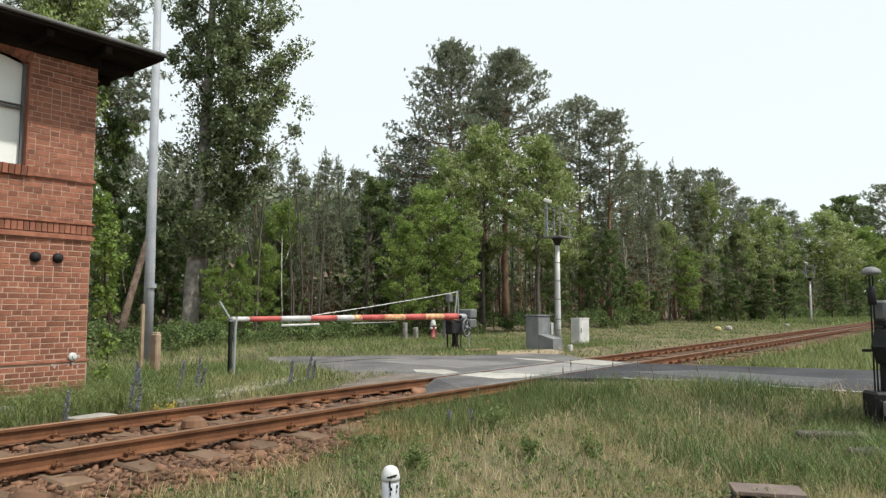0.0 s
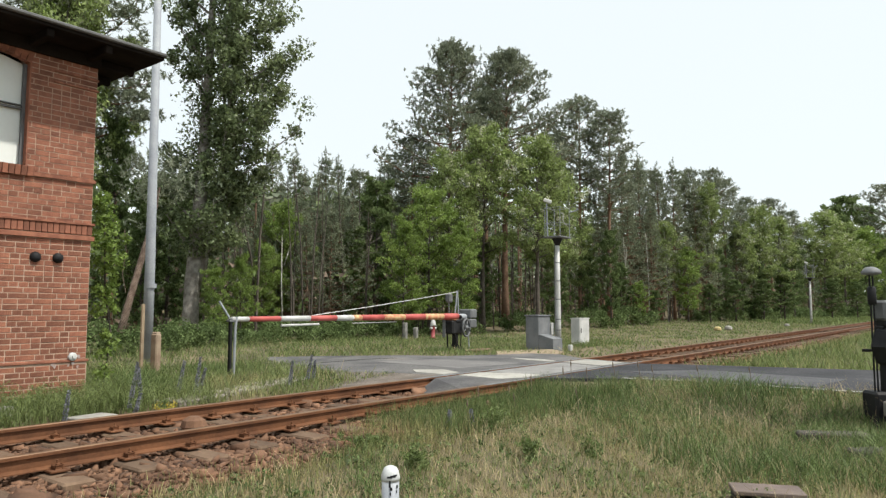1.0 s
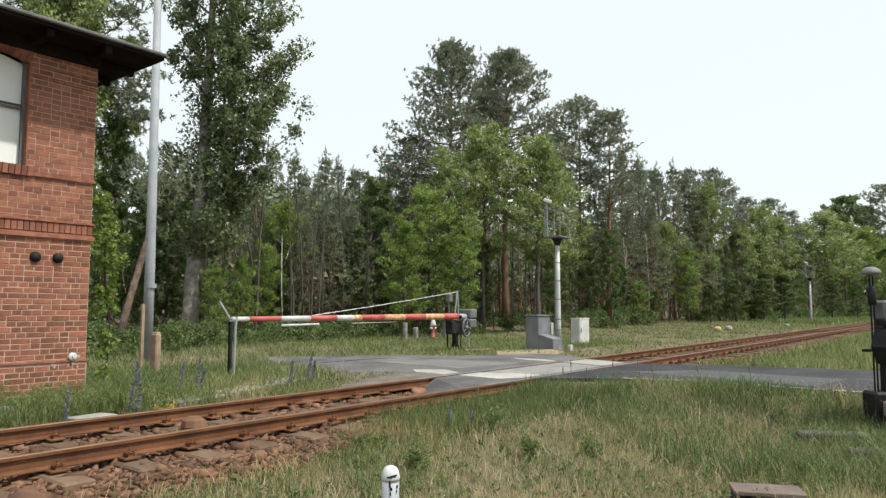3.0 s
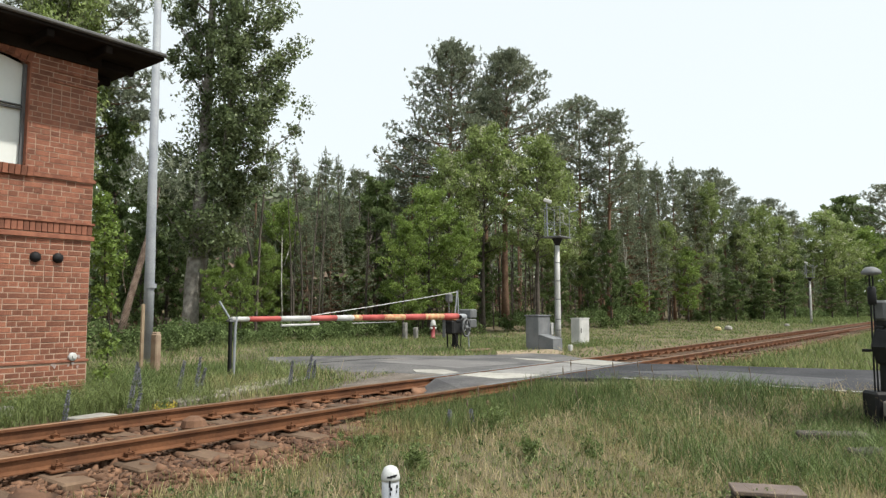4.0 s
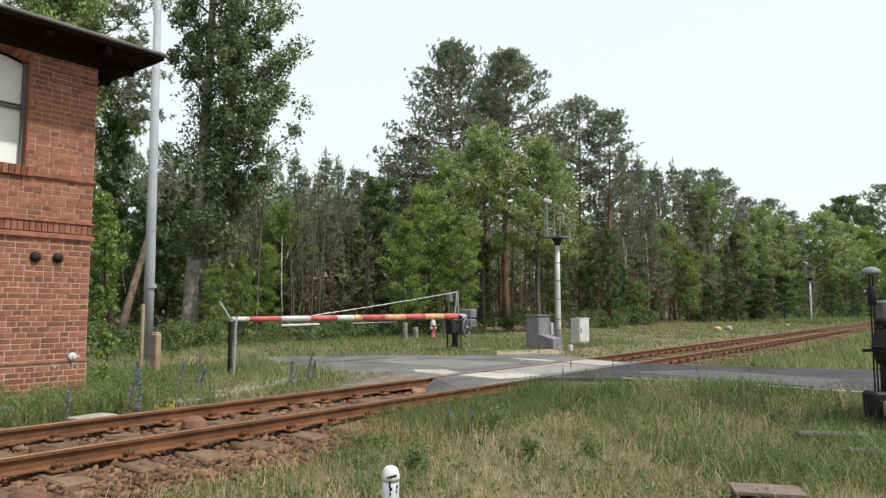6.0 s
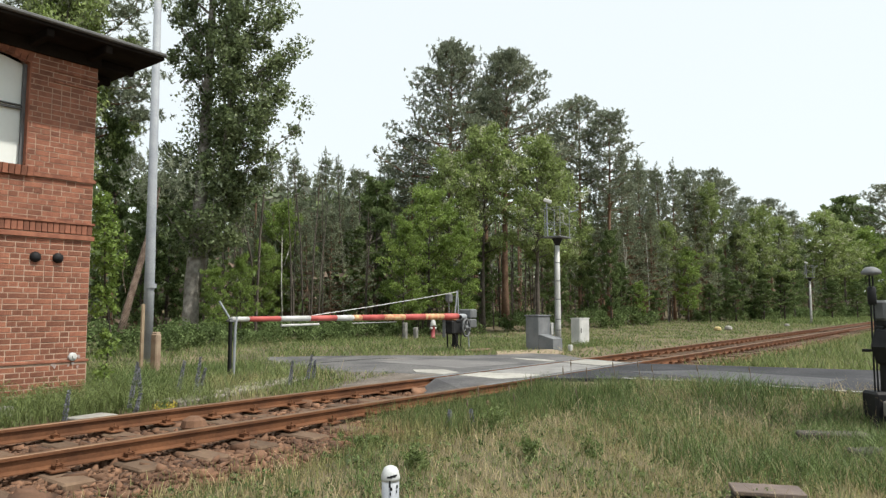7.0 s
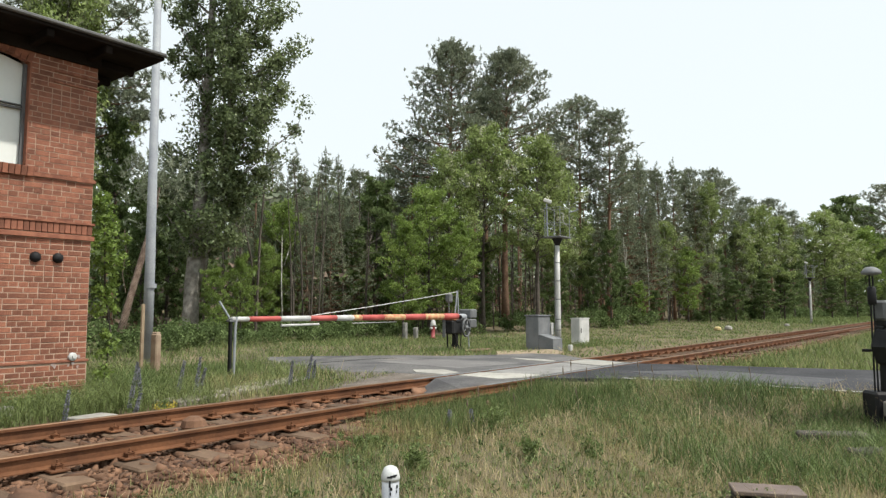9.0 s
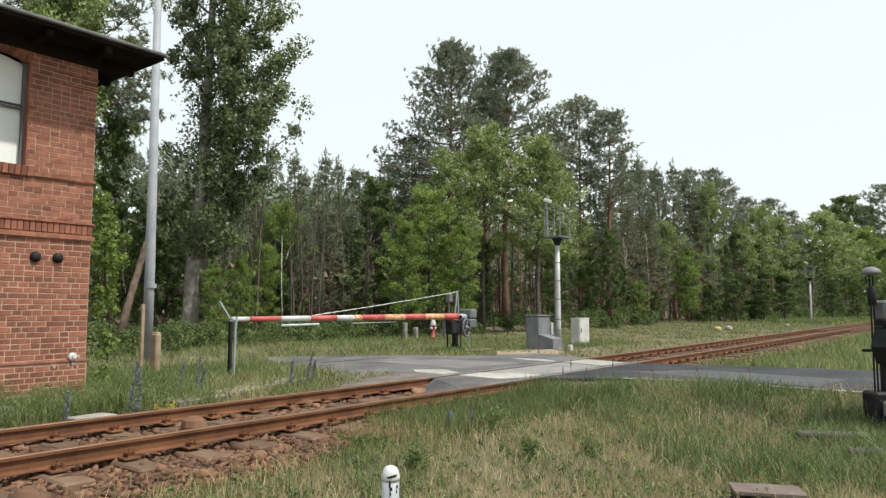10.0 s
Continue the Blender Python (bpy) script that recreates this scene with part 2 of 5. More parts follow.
part("gravel_shoulder", Build().add([(x, y, -0.012) for x, y in edge] + [(x, y, -0.21) for x, y in outer], [(i, i + 1, i + 6, i + 5) for i in range(4)]), material("dusty_gravel", (0.105, 0.088, 0.074), (0.175, 0.150, 0.128), 2.5, 0.95, 0.8, fine=16, grain=0.6, dist=0.02), road, "dusty brown gravel shoulder")
for poly, z in (([(10.35, 8.05), (10.85, 8.05), (11.15, 8.62), (10.75, 9.12), (10.35, 8.7)], 0.0), ([(10.42, 7.74), (11.1, 7.74), (11.36, 7.19), (11.42, 6.56), (10.8, 6.52), (10.3, 6.81)], -0.004),
                ([(13.98, 6.62), (15.1, 6.56), (15.55, 7.74), (14.4, 7.74)], -0.004), ([(14.3, 8.02), (14.6, 8.02), (14.85, 8.5), (14.82, 9.4), (14.5, 8.93)], 0.0)):
    part("crossing_panel", Build().prism(poly, -0.2, z), M_CONCRETE, road, "pale worn concrete crossing panel")
part("asphalt_patch", Build().prism([(12.3, 2.2), (13.9, 2.0), (14.3, 4.6), (13.0, 5.6)], -0.03, -0.008), material("dark_asphalt_patch", (0.055, 0.055, 0.06), (0.085, 0.085, 0.09), 1.2, 0.85, 0.4, fine=50), road, "darker repaired asphalt patch")
part("asphalt_patch", Build().prism([(11.6, 8.6), (13.6, 8.3), (13.4, 10.6), (11.9, 11.2)], -0.03, -0.006), material("pale_asphalt_patch", (0.12, 0.115, 0.115), (0.17, 0.165, 0.16), 1.2, 0.85, 0.4, fine=50), road, "paler worn asphalt patch")
part("asphalt_patch", Build().prism([(11.5, 6.55), (13.85, 6.55), (14.25, 7.72), (11.3, 7.72)], -0.03, -0.009), material("worn_crossing_surface", (0.17, 0.165, 0.16), (0.25, 0.245, 0.235), 1.6, 0.85, 0.4, fine=40), road, "pale worn surface between the rails")
seam = [(10.6, 11.92), (11.44, 11.93), (12.37, 11.9), (13.08, 11.6)]
part("tar_seam", Build().prism([(x, y) for x, y in seam] + [(x + 0.04, y + 0.06) for x, y in seam[::-1]], -0.02, -0.0055), M_BLACK, road, "dark tar seam in the asphalt")
part("edge_line", Build().prism([(11.72, 5.15), (11.80, 5.15), (12.08, 4.1), (12.0, 2.5), (11.98, 1.2), (11.90, 1.2), (11.92, 2.5), (12.0, 4.1)], -0.011, -0.006), M_WHITE, road, "faded white edge line")

# ---- railway ----
track = thing("railway_track", 0, 7.13, 0, label="rusty single-track railway on brown ballast", category="railway track", kind="structure")
PROFILE = [(-0.0625, -0.149), (0.0625, -0.149), (0.0625, -0.139), (0.010, -0.122), (0.008, -0.045), (0.0335, -0.035), (0.0335, -0.008), (0.026, 0.0), (-0.026, 0.0), (-0.0335, -0.008), (-0.0335, -0.035), (-0.008, -0.045), (-0.010, -0.122), (-0.0625, -0.139)]
for side in (-0.75, 0.75):
    b = Build()
    n, L = len(PROFILE), sorted([-14 + 6 * i for i in range(48) if not 9 < -14 + 6 * i < 16] + [9.3, 15.6])
    vs = [(x, side + p, z + float(rise_z(x))) for x in L for p, z in PROFILE]
    for i in range(len(L) - 1):
        for k in range(n):
            q = i * n
            b.f.append((q + k, q + (k + 1) % n, q + n + (k + 1) % n, q + n + k))
            b.mi.append((2 if L[i] == 9.3 else 1) if k in (6, 7, 8) else 0)
    b.v = vs
    part("rail", b, [M_RUST, M_RAILTOP, M_GREY], track, "rusty steel rail with a duller head")
bs = Build().box(-0.13, 0.13, -1.3, 1.3, -0.32, -0.165, 0.018)
sleeper = bs.mesh("sleeper", M_SLEEPER)
plate = Build()
for s in (-0.75, 0.75):
    plate.box(-0.08, 0.08, s - 0.17, s + 0.17, -0.166, -0.147, 0.004)
    for e in (-1, 1):
        plate.box(-0.03, 0.03, s + e * 0.055, s + e * 0.125, -0.148, -0.112, 0.008)
        plate.lathe([(0.022, 0), (0.022, 0.03), (0.012, 0.034), (0.012, 0.06)], (0, s + e * 0.10, -0.13), 6)
plate = plate.mesh("fastening", M_RUST)
rr = random.Random(3)
far_sleepers, far_plates = Build(), Build()
for i in range(330):
    x = -13.6 + 0.63 * i
    if 8.9 < x < 15.6:
        continue
    if x < 45:
        o = part("sleeper", sleeper, None, track)
        o.matrix_basis = pose(x + rr.uniform(-0.02, 0.02), rr.uniform(-0.03, 0.03), float(rise_z(x)) + rr.uniform(-0.028, -0.012), rr.uniform(-0.6, 0.6), 0, rr.uniform(-1.2, 1.2))
        o = part("fastening", plate, None, track)
        o.matrix_basis = pose(x, 0, float(rise_z(x)))
    else:
        far_sleepers.box(x - 0.13, x + 0.13, -1.3, 1.3, -0.32 + float(rise_z(x)), -0.165 + float(rise_z(x)))
tagged(part("sleepers_far", far_sleepers, M_SLEEPER, track), kind="stuff")
# ballast bed with loose stones
bed = Build()
sec = [(4.95, -0.36), (5.5, -0.24), (7.13, -0.232), (8.75, -0.23), (9.2, -0.32)]
for lo, hi in ((-14, 9.4), (15.4, 17), (17, 270)):
    vs = [(x, y, z + float(rise_z(x))) for x in (lo, hi) for y, z in sec]
    bed.add(vs, [(i, i + 1, i + 6, i + 5) for i in range(4)])
solo("ballast_bed", bed, M_BALLAST, 0, 0, 0, label="brown crushed stone bed under the track", category="ballast", kind="structure")

def stones(name, n, xlo, xhi, size, seed):
    g = np.random.default_rng(seed)
    base = np.array([(x, y, z) for x in (-0.8, 0.8) for y in (-0.8, 0.8) for z in (-0.8, 0.8)])
    fc = np.array([(0, 1, 3), (0, 3, 2), (4, 6, 7), (4, 7, 5), (0, 4, 5), (0, 5, 1), (2, 3, 7), (2, 7, 6), (1, 5, 7), (1, 7, 3), (0, 2, 6), (0, 6, 4)])
    x = g.uniform(xlo, xhi, n)
    x = x[(x < 9.3) | (x > 15.6)]
    n = len(x)
    y = 7.13 + g.normal(0, 1, n) * 0.15 + g.uniform(-2.0, 1.95, n)
    z = np.interp(y, [p[0] for p in sec], [p[1] for p in sec])
    sc = size * g.uniform(0.5, 1.4, (n, 1, 1)) * g.uniform(0.6, 1.2, (n, 1, 3)) * np.array([1.15, 1.0, 0.6])
    v = (base[None] + g.uniform(-0.6, 0.6, (n, len(base), 3))) * sc
    a = g.normal(0, 0.5, n)
    c, s = np.cos(a)[:, None], np.sin(a)[:, None]
    v = np.stack([v[..., 0], v[..., 1] * c - v[..., 2] * s, v[..., 1] * s + v[..., 2] * c], -1)
    a = g.uniform(0, 6.3, n)
    c, s = np.cos(a)[:, None], np.sin(a)[:, None]
    v = np.stack([v[..., 0] * c - v[..., 1] * s, v[..., 0] * s + v[..., 1] * c, v[..., 2]], -1)
    v += np.stack([x, y, z + rise_z(x) + size * 0.35], -1)[:, None]
    f = (fc[None] + (np.arange(n) * len(base))[:, None, None]).reshape(-1, 3)
    ob = new(name, fast_mesh(name, v.reshape(-1, 3), f, M_BALLAST))
    return tagged(ob, "loose brown ballast stones between the sleepers", "ballast", kind="stuff")


stones("ballast_stones", 13500, -0.5, 9.3, 0.031, 5)
stones("ballast_stones", 350, 0.0, 9.3, 0.065, 8)
stones("ballast_stones", 2600, 15.6, 42, 0.036, 6)

# ---- signal box ----
WX, WY, WT = 4.95, 10.43, 0.38        # corner, front face, wall thickness
box = thing("signal_box", WX, WY, 0, label="two-storey red brick signal box with overhanging felt roof", category="building")
EAVE = 4.98
def wall_front():
    b = Build()
    for x0, x1, z0, z1 in ((-8.0, -2.25, -0.3, EAVE), (-0.93, -0.006, -0.3, EAVE), (-2.25, -0.93, -0.3, 3.14), (-2.25, -0.93, 4.80, EAVE)):
        b.box(x0, x1, 0.0045, WT, z0, z1)
    return b
part("plinth_joints", Build().box(-8.0, -0.002, -0.0165, 0.004, -0.3, 0.44), M_MORTAR, box, "pale mortar")
part("wall", wall_front(), M_MORTAR, box, "front wall core of mortar")
for x0, x1, y0, y1 in ((-WT, -0.004, WT, 5.0), (-8.0, -8.0 + WT, WT, 5.0), (-8.0 + WT, -WT, 5.0 - WT, 5.0)):
    part("wall", Build().box(x0, x1, y0, y1, -0.3, EAVE), M_BRICKS, box, "plain red brick wall")
COURSE, LONG = 0.0772, 0.2525
stretcher = Build().box(0, LONG - 0.0128, 0, 0.06, 0, COURSE - 0.0128, 0.003).mesh("stretcher", M_BRICK)
header = Build().box(0, LONG / 2 - 0.0128, 0, 0.06, 0, COURSE - 0.0128, 0.003).mesh("header", M_BRICK)
closer = Build().box(0, LONG * 0.75 - 0.0128, 0, 0.06, 0, COURSE - 0.0128, 0.003).mesh("closer", M_BRICK)
rb = random.Random(11)
rest = Build()
row = 0
z = -0.12
count = 0
while z < EAVE - 0.1:
    head = row % 2
    x = 0.0
    proud = -0.02 if z < 0.42 else 0.0
    band = 2.26 < z < 2.36
    ledge = 3.04 < z < 3.10
    while x > -2.7 and not band:
        if x == 0.0:
            w, me = (LONG / 2, header) if head else (LONG * (1.0 if row % 4 == 0 else 0.75), (stretcher if row % 4 == 0 else closer))
        else:
            w, me = rb.choice(((LONG / 2, header), (LONG / 2, header), (LONG * 0.75, closer), (LONG, stretcher)))
        opening = 3.12 < z < 4.72
        if opening and x > -0.93 > x - w:
            w, me = x + 0.93, None
            if w < 0.02:
                x = -2.3
                continue
        x -= w
        if not (opening and -2.3 < x + w / 2 < -0.93) and not (ledge and x + w / 2 < -0.9):
            y = proud + rb.uniform(-0.0025, 0.0025) - (0.03 if ledge else 0)
            if me and x > -1.75 and count < 300 and z < 4.3:
                o = part("brick", me, None, box)
                o.matrix_basis = pose(x, y, z + rb.uniform(-0.002, 0.002), 0, rb.uniform(-0.6, 0.6), 0)
                count += 1
            else:
                rest.box(x, x + w - 0.0128, y, 0.06, z, z + COURSE - 0.0128)
    z += COURSE
    row += 1
tagged(part("bricks_joined", rest, M_BRICKS, box, "red brickwork"), kind="stuff")
# soldier bricks of the string course and of the window sill
soldier = Build().box(0, 0.071, -0.028, 0.05, 0, 0.138, 0.004).mesh("soldier_brick", M_BRICK)
for i in range(24):
    o = part("soldier_brick", soldier, None, box)
    o.matrix_basis = pose(-0.075 - 0.0785 * i, 0, 2.279)
for i in range(18):
    o = part("sill_brick", soldier, None, box)
    o.matrix_basis = pose(-0.935 - 0.0785 * i, -0.02, 3.035, 7)
part("string_course", Build().box(-8.0, 0.03, -0.045, 0.05, 2.418, 2.452, 0.004).box(-8.0, 0.03, -0.035, 0.05, 2.195, 2.262, 0.004), M_BRICKS, box, "projecting brick string course")
part("plinth_ledge", Build().box(-8.0, 0.02, -0.035, 0.03, 0.44, 0.475, 0.006), M_BRICKS, box)
part("ledge", Build().box(-0.86, 0.02, -0.032, 0.03, 3.05, 3.10, 0.004), M_BRICKS, box)
win = thing("window_1", 0, 0, 0, label="segmental-arched window with a pale closed blind", category="window")
win.parent = box
del win["category"]
arch = [(-0.93 - 1.32 * t, 4.62 + 0.12 * (1 - (2 * t - 1) ** 2)) for t in [i / 10 for i in range(11)]]
b = Build()
def flat_poly(b, pts, y0, y1, mi=0):
    n = len(pts)
    b.add([(x, y0, z) for x, z in pts] + [(x, y1, z) for x, z in pts], [tuple(range(n)), tuple(range(n, 2 * n))[::-1]] + [(i, (i + 1) % n, n + (i + 1) % n, n + i) for i in range(n)], mi)
    return b
flat_poly(b, [(-0.93, 3.16)] + arch + [(-2.25, 3.16)], 0.17, 0.19)
part("jamb", Build().box(-0.946, -0.929, -0.003, 0.17, 3.13, 4.66), M_BRICKS, box)
part("blind", b, M_BLIND, win, "pale grey-white blind")
fr = Build().box(-0.985, -0.93, 0.10, 0.16, 3.15, 4.63).box(-2.25, -2.195, 0.10, 0.16, 3.15, 4.63).box(-2.2, -0.985, 0.10, 0.16, 3.15, 3.19)
part("window_frame", fr, M_GREY, win)
part("mullion", Build().box(-2.195, -0.985, 0.105, 0.155, 3.98, 4.005).box(-2.195, -0.985, 0.105, 0.15, 4.03, 4.045), M_ZINC, win)
# arch brickwork above the window
b = Build()
for i in range(17):
    t = (i + 0.5) / 17
    x, zz = -0.93 - 1.32 * t, 4.62 + 0.12 * (1 - (2 * t - 1) ** 2)
    b.box(-0.035, 0.035, -0.004, 0.1, 0.0, 0.2, 0.003, m=pose(x, 0, zz + 0.01, 0, -(2 * t - 1) * 17, 0))
part("arch_bricks", b, M_BRICKS, box)
part("cornice", Build().box(-0.62, 0.012, -0.02, 0.05, 4.60, 4.63, 0.004).box(-0.62, 0.012, -0.02, 0.05, 4.44, 4.465, 0.004), M_BRICKS, box)
# added strip over the top courses: the eave's shade as dark colour
part("wall_plate", Build().box(-8.0, 0.02, -0.05, 0.05, 4.80, EAVE - 0.003, 0.006), M_SHADEDWOOD, box, "near-black strip standing in for shade under the eave")
# roof
W = 0.67
# soffit colour carries the shade that bounce light would wash out
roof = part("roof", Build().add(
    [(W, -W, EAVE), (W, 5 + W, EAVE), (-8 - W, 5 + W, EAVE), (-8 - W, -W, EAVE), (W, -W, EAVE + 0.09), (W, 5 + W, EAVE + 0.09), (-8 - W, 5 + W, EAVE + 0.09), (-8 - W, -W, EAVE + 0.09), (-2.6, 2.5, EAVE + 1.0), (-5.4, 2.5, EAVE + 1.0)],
    [(3, 2, 1, 0), (0, 1, 5, 4), (1, 2, 6, 5), (2, 3, 7, 6), (3, 0, 4, 7), (4, 5, 8), (5, 6, 9, 8), (6, 7, 9), (7, 4, 8, 9)]), M_SHADEDWOOD, box, "low hipped roof, boarded soffit coloured near black for shade")
part("roof_covering", Build().add([(W + .01, -W - .01, EAVE + 0.095), (W + .01, 5 + W, EAVE + 0.095), (-8 - W, 5 + W, EAVE + 0.095), (-8 - W, -W - .01, EAVE + 0.095), (-2.6, 2.5, EAVE + 1.01), (-5.4, 2.5, EAVE + 1.01)], [(0, 1, 4), (1, 2, 5, 4), (2, 3, 5), (3, 0, 4, 5)]), M_ROOF, roof)
part("gutter", Build().box(-8 - W, W + 0.02, -W - 0.05, -W + 0.01, EAVE + 0.045, EAVE + 0.10, 0.015), M_ZINC, roof, "grey zinc edge flashing")
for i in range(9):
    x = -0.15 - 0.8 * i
    part("rafter_tail", Build().box(x - 0.05, x + 0.05, -W + 0.05, 0.0, EAVE - 0.12, EAVE - 0.004, 0.01), M_SHADEDWOOD, roof)
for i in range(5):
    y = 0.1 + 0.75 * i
    part("rafter_tail", Build().box(0.0, W - 0.08, y - 0.05, y + 0.05, EAVE - 0.12, EAVE - 0.004, 0.01), M_SHADEDWOOD, roof)
M_SPLASH = material("dull_white_splash", (0.30, 0.20, 0.17), (0.48, 0.44, 0.42), 20.0, 0.8, 0.2)
for x in (-0.76, -0.46):
    part("vent_cap", Build().lathe([(0.075, 0), (0.072, 0.02), (0.05, 0.05), (0.02, 0.062)], (x, 0.0, 1.92), 16, pose(0, 0, 0, 90, 0, 0)), M_BLACK, box, "dark domed vent cap", smooth=True)
part("enamel_disc", Build().lathe([(0.058, -0.02), (0.058, 0.012), (0.045, 0.02), (0.02, 0.022), (0.02, 0.05)], (-0.21, -0.035, 0.52), 18, pose(0, 0, 0, 90, 0, 0)), M_WHITE, box, "round white bracket")

for x, zz, r in ((-0.11, 0.515, 0.028), (-0.20, 0.425, 0.03), (-0.45, 0.42, 0.045), (-0.13, 0.37, 0.022), (-0.26, 0.40, 0.018)):
    rs = random.Random(int(zz * 1000))
    pts = [(x + r * rs.uniform(0.5, 1.2) * math.cos(a), zz + r * rs.uniform(0.5, 1.3) * math.sin(a)) for a in [2 * math.pi * i / 9 for i in range(9)]]
    part("paint_splash", flat_poly(Build(), pts, -0.0265 if zz < 0.44 else -0.0045, -0.018 if zz < 0.44 else 0.0), M_SPLASH, box, "dull white paint splash on brick")

# ---- poles by the signal box ----
pole = thing("lamp_pole", 8.95, 15.86, -0.2, label="tall grey galvanised pole in the grass", category="pole")
b = Build().tube([(0, 0, 0), (0.0, 0.0, 2.5), (-0.03, 0.05, 11)], [0.122, 0.115, 0.078], 16)
part("shaft", b, M_GALV, pole, smooth=True)
part("collar", Build().tube([(0.02, -0.03, 1.9), (0.02, -0.03, 2.0)], 0.128, 16), M_GALV, pole)
b = Build().box(-0.08, 0.08, -0.08, 0.08, 0, 0.84, 0.025).box(-0.065, 0.065, -0.065, 0.065, 0.84, 0.87, 0.015)
solo("marker_post", b, material("brown_concrete", (0.24, 0.17, 0.12), (0.36, 0.28, 0.20), 4.0, 0.9, 0.5), 7.95, 13.75, -0.15, 20, "stout brown concrete marker post in the grass", "post")
solo("wooden_stake", Build().box(-0.05, 0.05, -0.02, 0.02, 0, 1.45, 0.006), M_WOOD, 7.75, 13.95, -0.15, 30, "thin weathered wooden stake beside a pole", "stake")

# ---- far barrier ----
BAR = thing("barrier", 18.0, 13.45, -0.08, 10.9, "red and white barrier boom, closed, with counterweight", "railway barrier")
BL, BZ = 9.94, 1.06
stripes = [(0.0, 0.45, M_WHITE), (0.45, 1.4, M_RED), (1.4, 2.4, M_WHITE), (2.4, 3.4, M_RED), (3.4, 4.1, M_WHITE), (4.1, 4.45, M_ORANGE), (4.45, 5.5, M_RED), (5.5, 6.6, M_ORANGE), (6.6, 7.75, M_RED), (7.75, 8.95, M_ORANGE), (8.95, 10.0, M_RED)]
for a, c, m in stripes:
    ra, rc = 0.048 + 0.052 * a / BL, 0.048 + 0.052 * c / BL
    b = Build().tube([(a - BL, 0, BZ + 0.02 - 0.004 * a), (c - BL, 0, BZ + 0.02 - 0.004 * c)], [ra, rc], 16)
    name = {"red_paint": "red_band", "white_paint": "white_band"}.get(m.name, "flaking_band")
    part(name, b, m, BAR, {"red_band": "faded red boom section", "white_band": "dirty white boom section"}.get(name, "yellow boom section with flaking red paint"), smooth=True)
part("under_rod", Build().tube([(1.45 - BL, 0, 0.93), (2.75 - BL, 0, 0.935)], 0.025, 8), M_WHITE, BAR)
part("under_rod", Build().tube([(4.1 - BL, 0, 0.93), (6.2 - BL, 0, 0.93)], 0.012, 8), M_WHITE, BAR)
b = Build()
n = 40
b.tube([(2.5 - BL + (BL - 2.4) * i / n, 0, 1.13 + 0.70 * i / n - 0.02 * math.sin(math.pi * i / n)) for i in range(n + 1)], [0.015 if i % 2 else 0.009 for i in range(n + 1)], 6)
part("stay_cable", b, M_WHITE, BAR, "twisted pale stay cable")
for dx in (-0.10, 0.16):
    part("king_post", Build().tube([(dx, 0, 1.06), (0.10 if dx > 0 else 0.06, 0, 1.86)], 0.022, 8), M_GALV, BAR)
part("hub", Build().tube([(0.05, 0, 1.02), (0.62, 0, 1.02), (0.68, 0, 1.02)], [0.105, 0.10, 0.06], 16), M_GALV, BAR, smooth=True)
for z0 in (0.66, 0.98):
    part("counterweight", Build().box(0.62, 1.12, -0.22, 0.22, z0, z0 + 0.29, 0.03), M_GREY, BAR, "grey counterweight block")
part("bearing_fork", Build().box(0.02, 0.10, -0.14, -0.10, 0.55, 1.08, 0.008).box(0.02, 0.10, 0.10, 0.14, 0.55, 1.08, 0.008).tube([(0.06, -0.17, 1.02), (0.06, 0.17, 1.02)], 0.03, 8), M_BLACK, BAR, "black bearing fork")
part("crank_rod", Build().tube([(0.28, -0.2, 0.98), (0.62, -0.1, 0.9), (0.66, -0.1, 0.84)], 0.018, 6), M_BLACK, BAR)
part("rusty_cover", Build().box(-0.50, -0.10, -0.17, 0.17, 0.92, 0.965, 0.01), M_RUST, BAR, "rusty top cover")
part("machine_case", Build().box(-0.55, 0.12, -0.16, 0.16, 0.50, 0.92, 0.04).box(-0.36, 0.05, -0.19, 0.19, 0.86, 0.95, 0.02), M_BLACK, BAR, "black cast-iron winding case")
part("side_plate", Build().box(-0.59, -0.555, 0.10, 0.20, 0.40, 0.96, 0.01), M_GREY, BAR)
part("pedestal", Build().box(-0.16, -0.02, -0.09, 0.09, 0.0, 0.55, 0.03).box(-0.32, 0.12, -0.22, 0.22, -0.1, 0.06, 0.02), M_BLACK, BAR)
for s in (-1, 1):
    part("leg", Build().tube([(-0.4, s * 0.12, 0.55), (-0.22, s * 0.2, 0.0)], 0.03, 6), M_BLACK, BAR)
    part("brace", Build().tube([(0.1, s * 0.12, 0.5), (-0.02, s * 0.16, 0.1)], 0.02, 6), M_BLACK, BAR)
wheel = Build()
wheel.tube([(0.2 + 0.27 * math.cos(a), -0.26, 0.68 + 0.27 * math.sin(a)) for a in [2 * math.pi * i / 24 for i in range(25)]], 0.035, 6, cap=False)
wheel.tube([(0.2, -0.30, 0.68), (0.2, -0.14, 0.68)], 0.07, 12)
for i in range(5):
    a = 2 * math.pi * i / 5
    wheel.tube([(0.2, -0.26, 0.68), (0.2 + 0.26 * math.cos(a), -0.26, 0.68 + 0.26 * math.sin(a))], 0.02, 5)
part("pulley_wheel", wheel, M_GREY, BAR, "grey spoked pulley wheel", smooth=True)
part("support_rod", Build().tube([(0.55, -0.2, -0.05), (0.42, -0.2, 0.85)], 0.022, 6), M_GALV, BAR)
part("lantern_post", Build().tube([(-0.42, 0.05, 0.95), (-0.42, 0.05, 1.8)], 0.02, 6), M_GREY, BAR)
part("lantern", Build().box(-0.52, -0.32, -0.05, 0.15, 1.48, 1.76, 0.04), M_GREY, BAR, "small grey signal bell box")
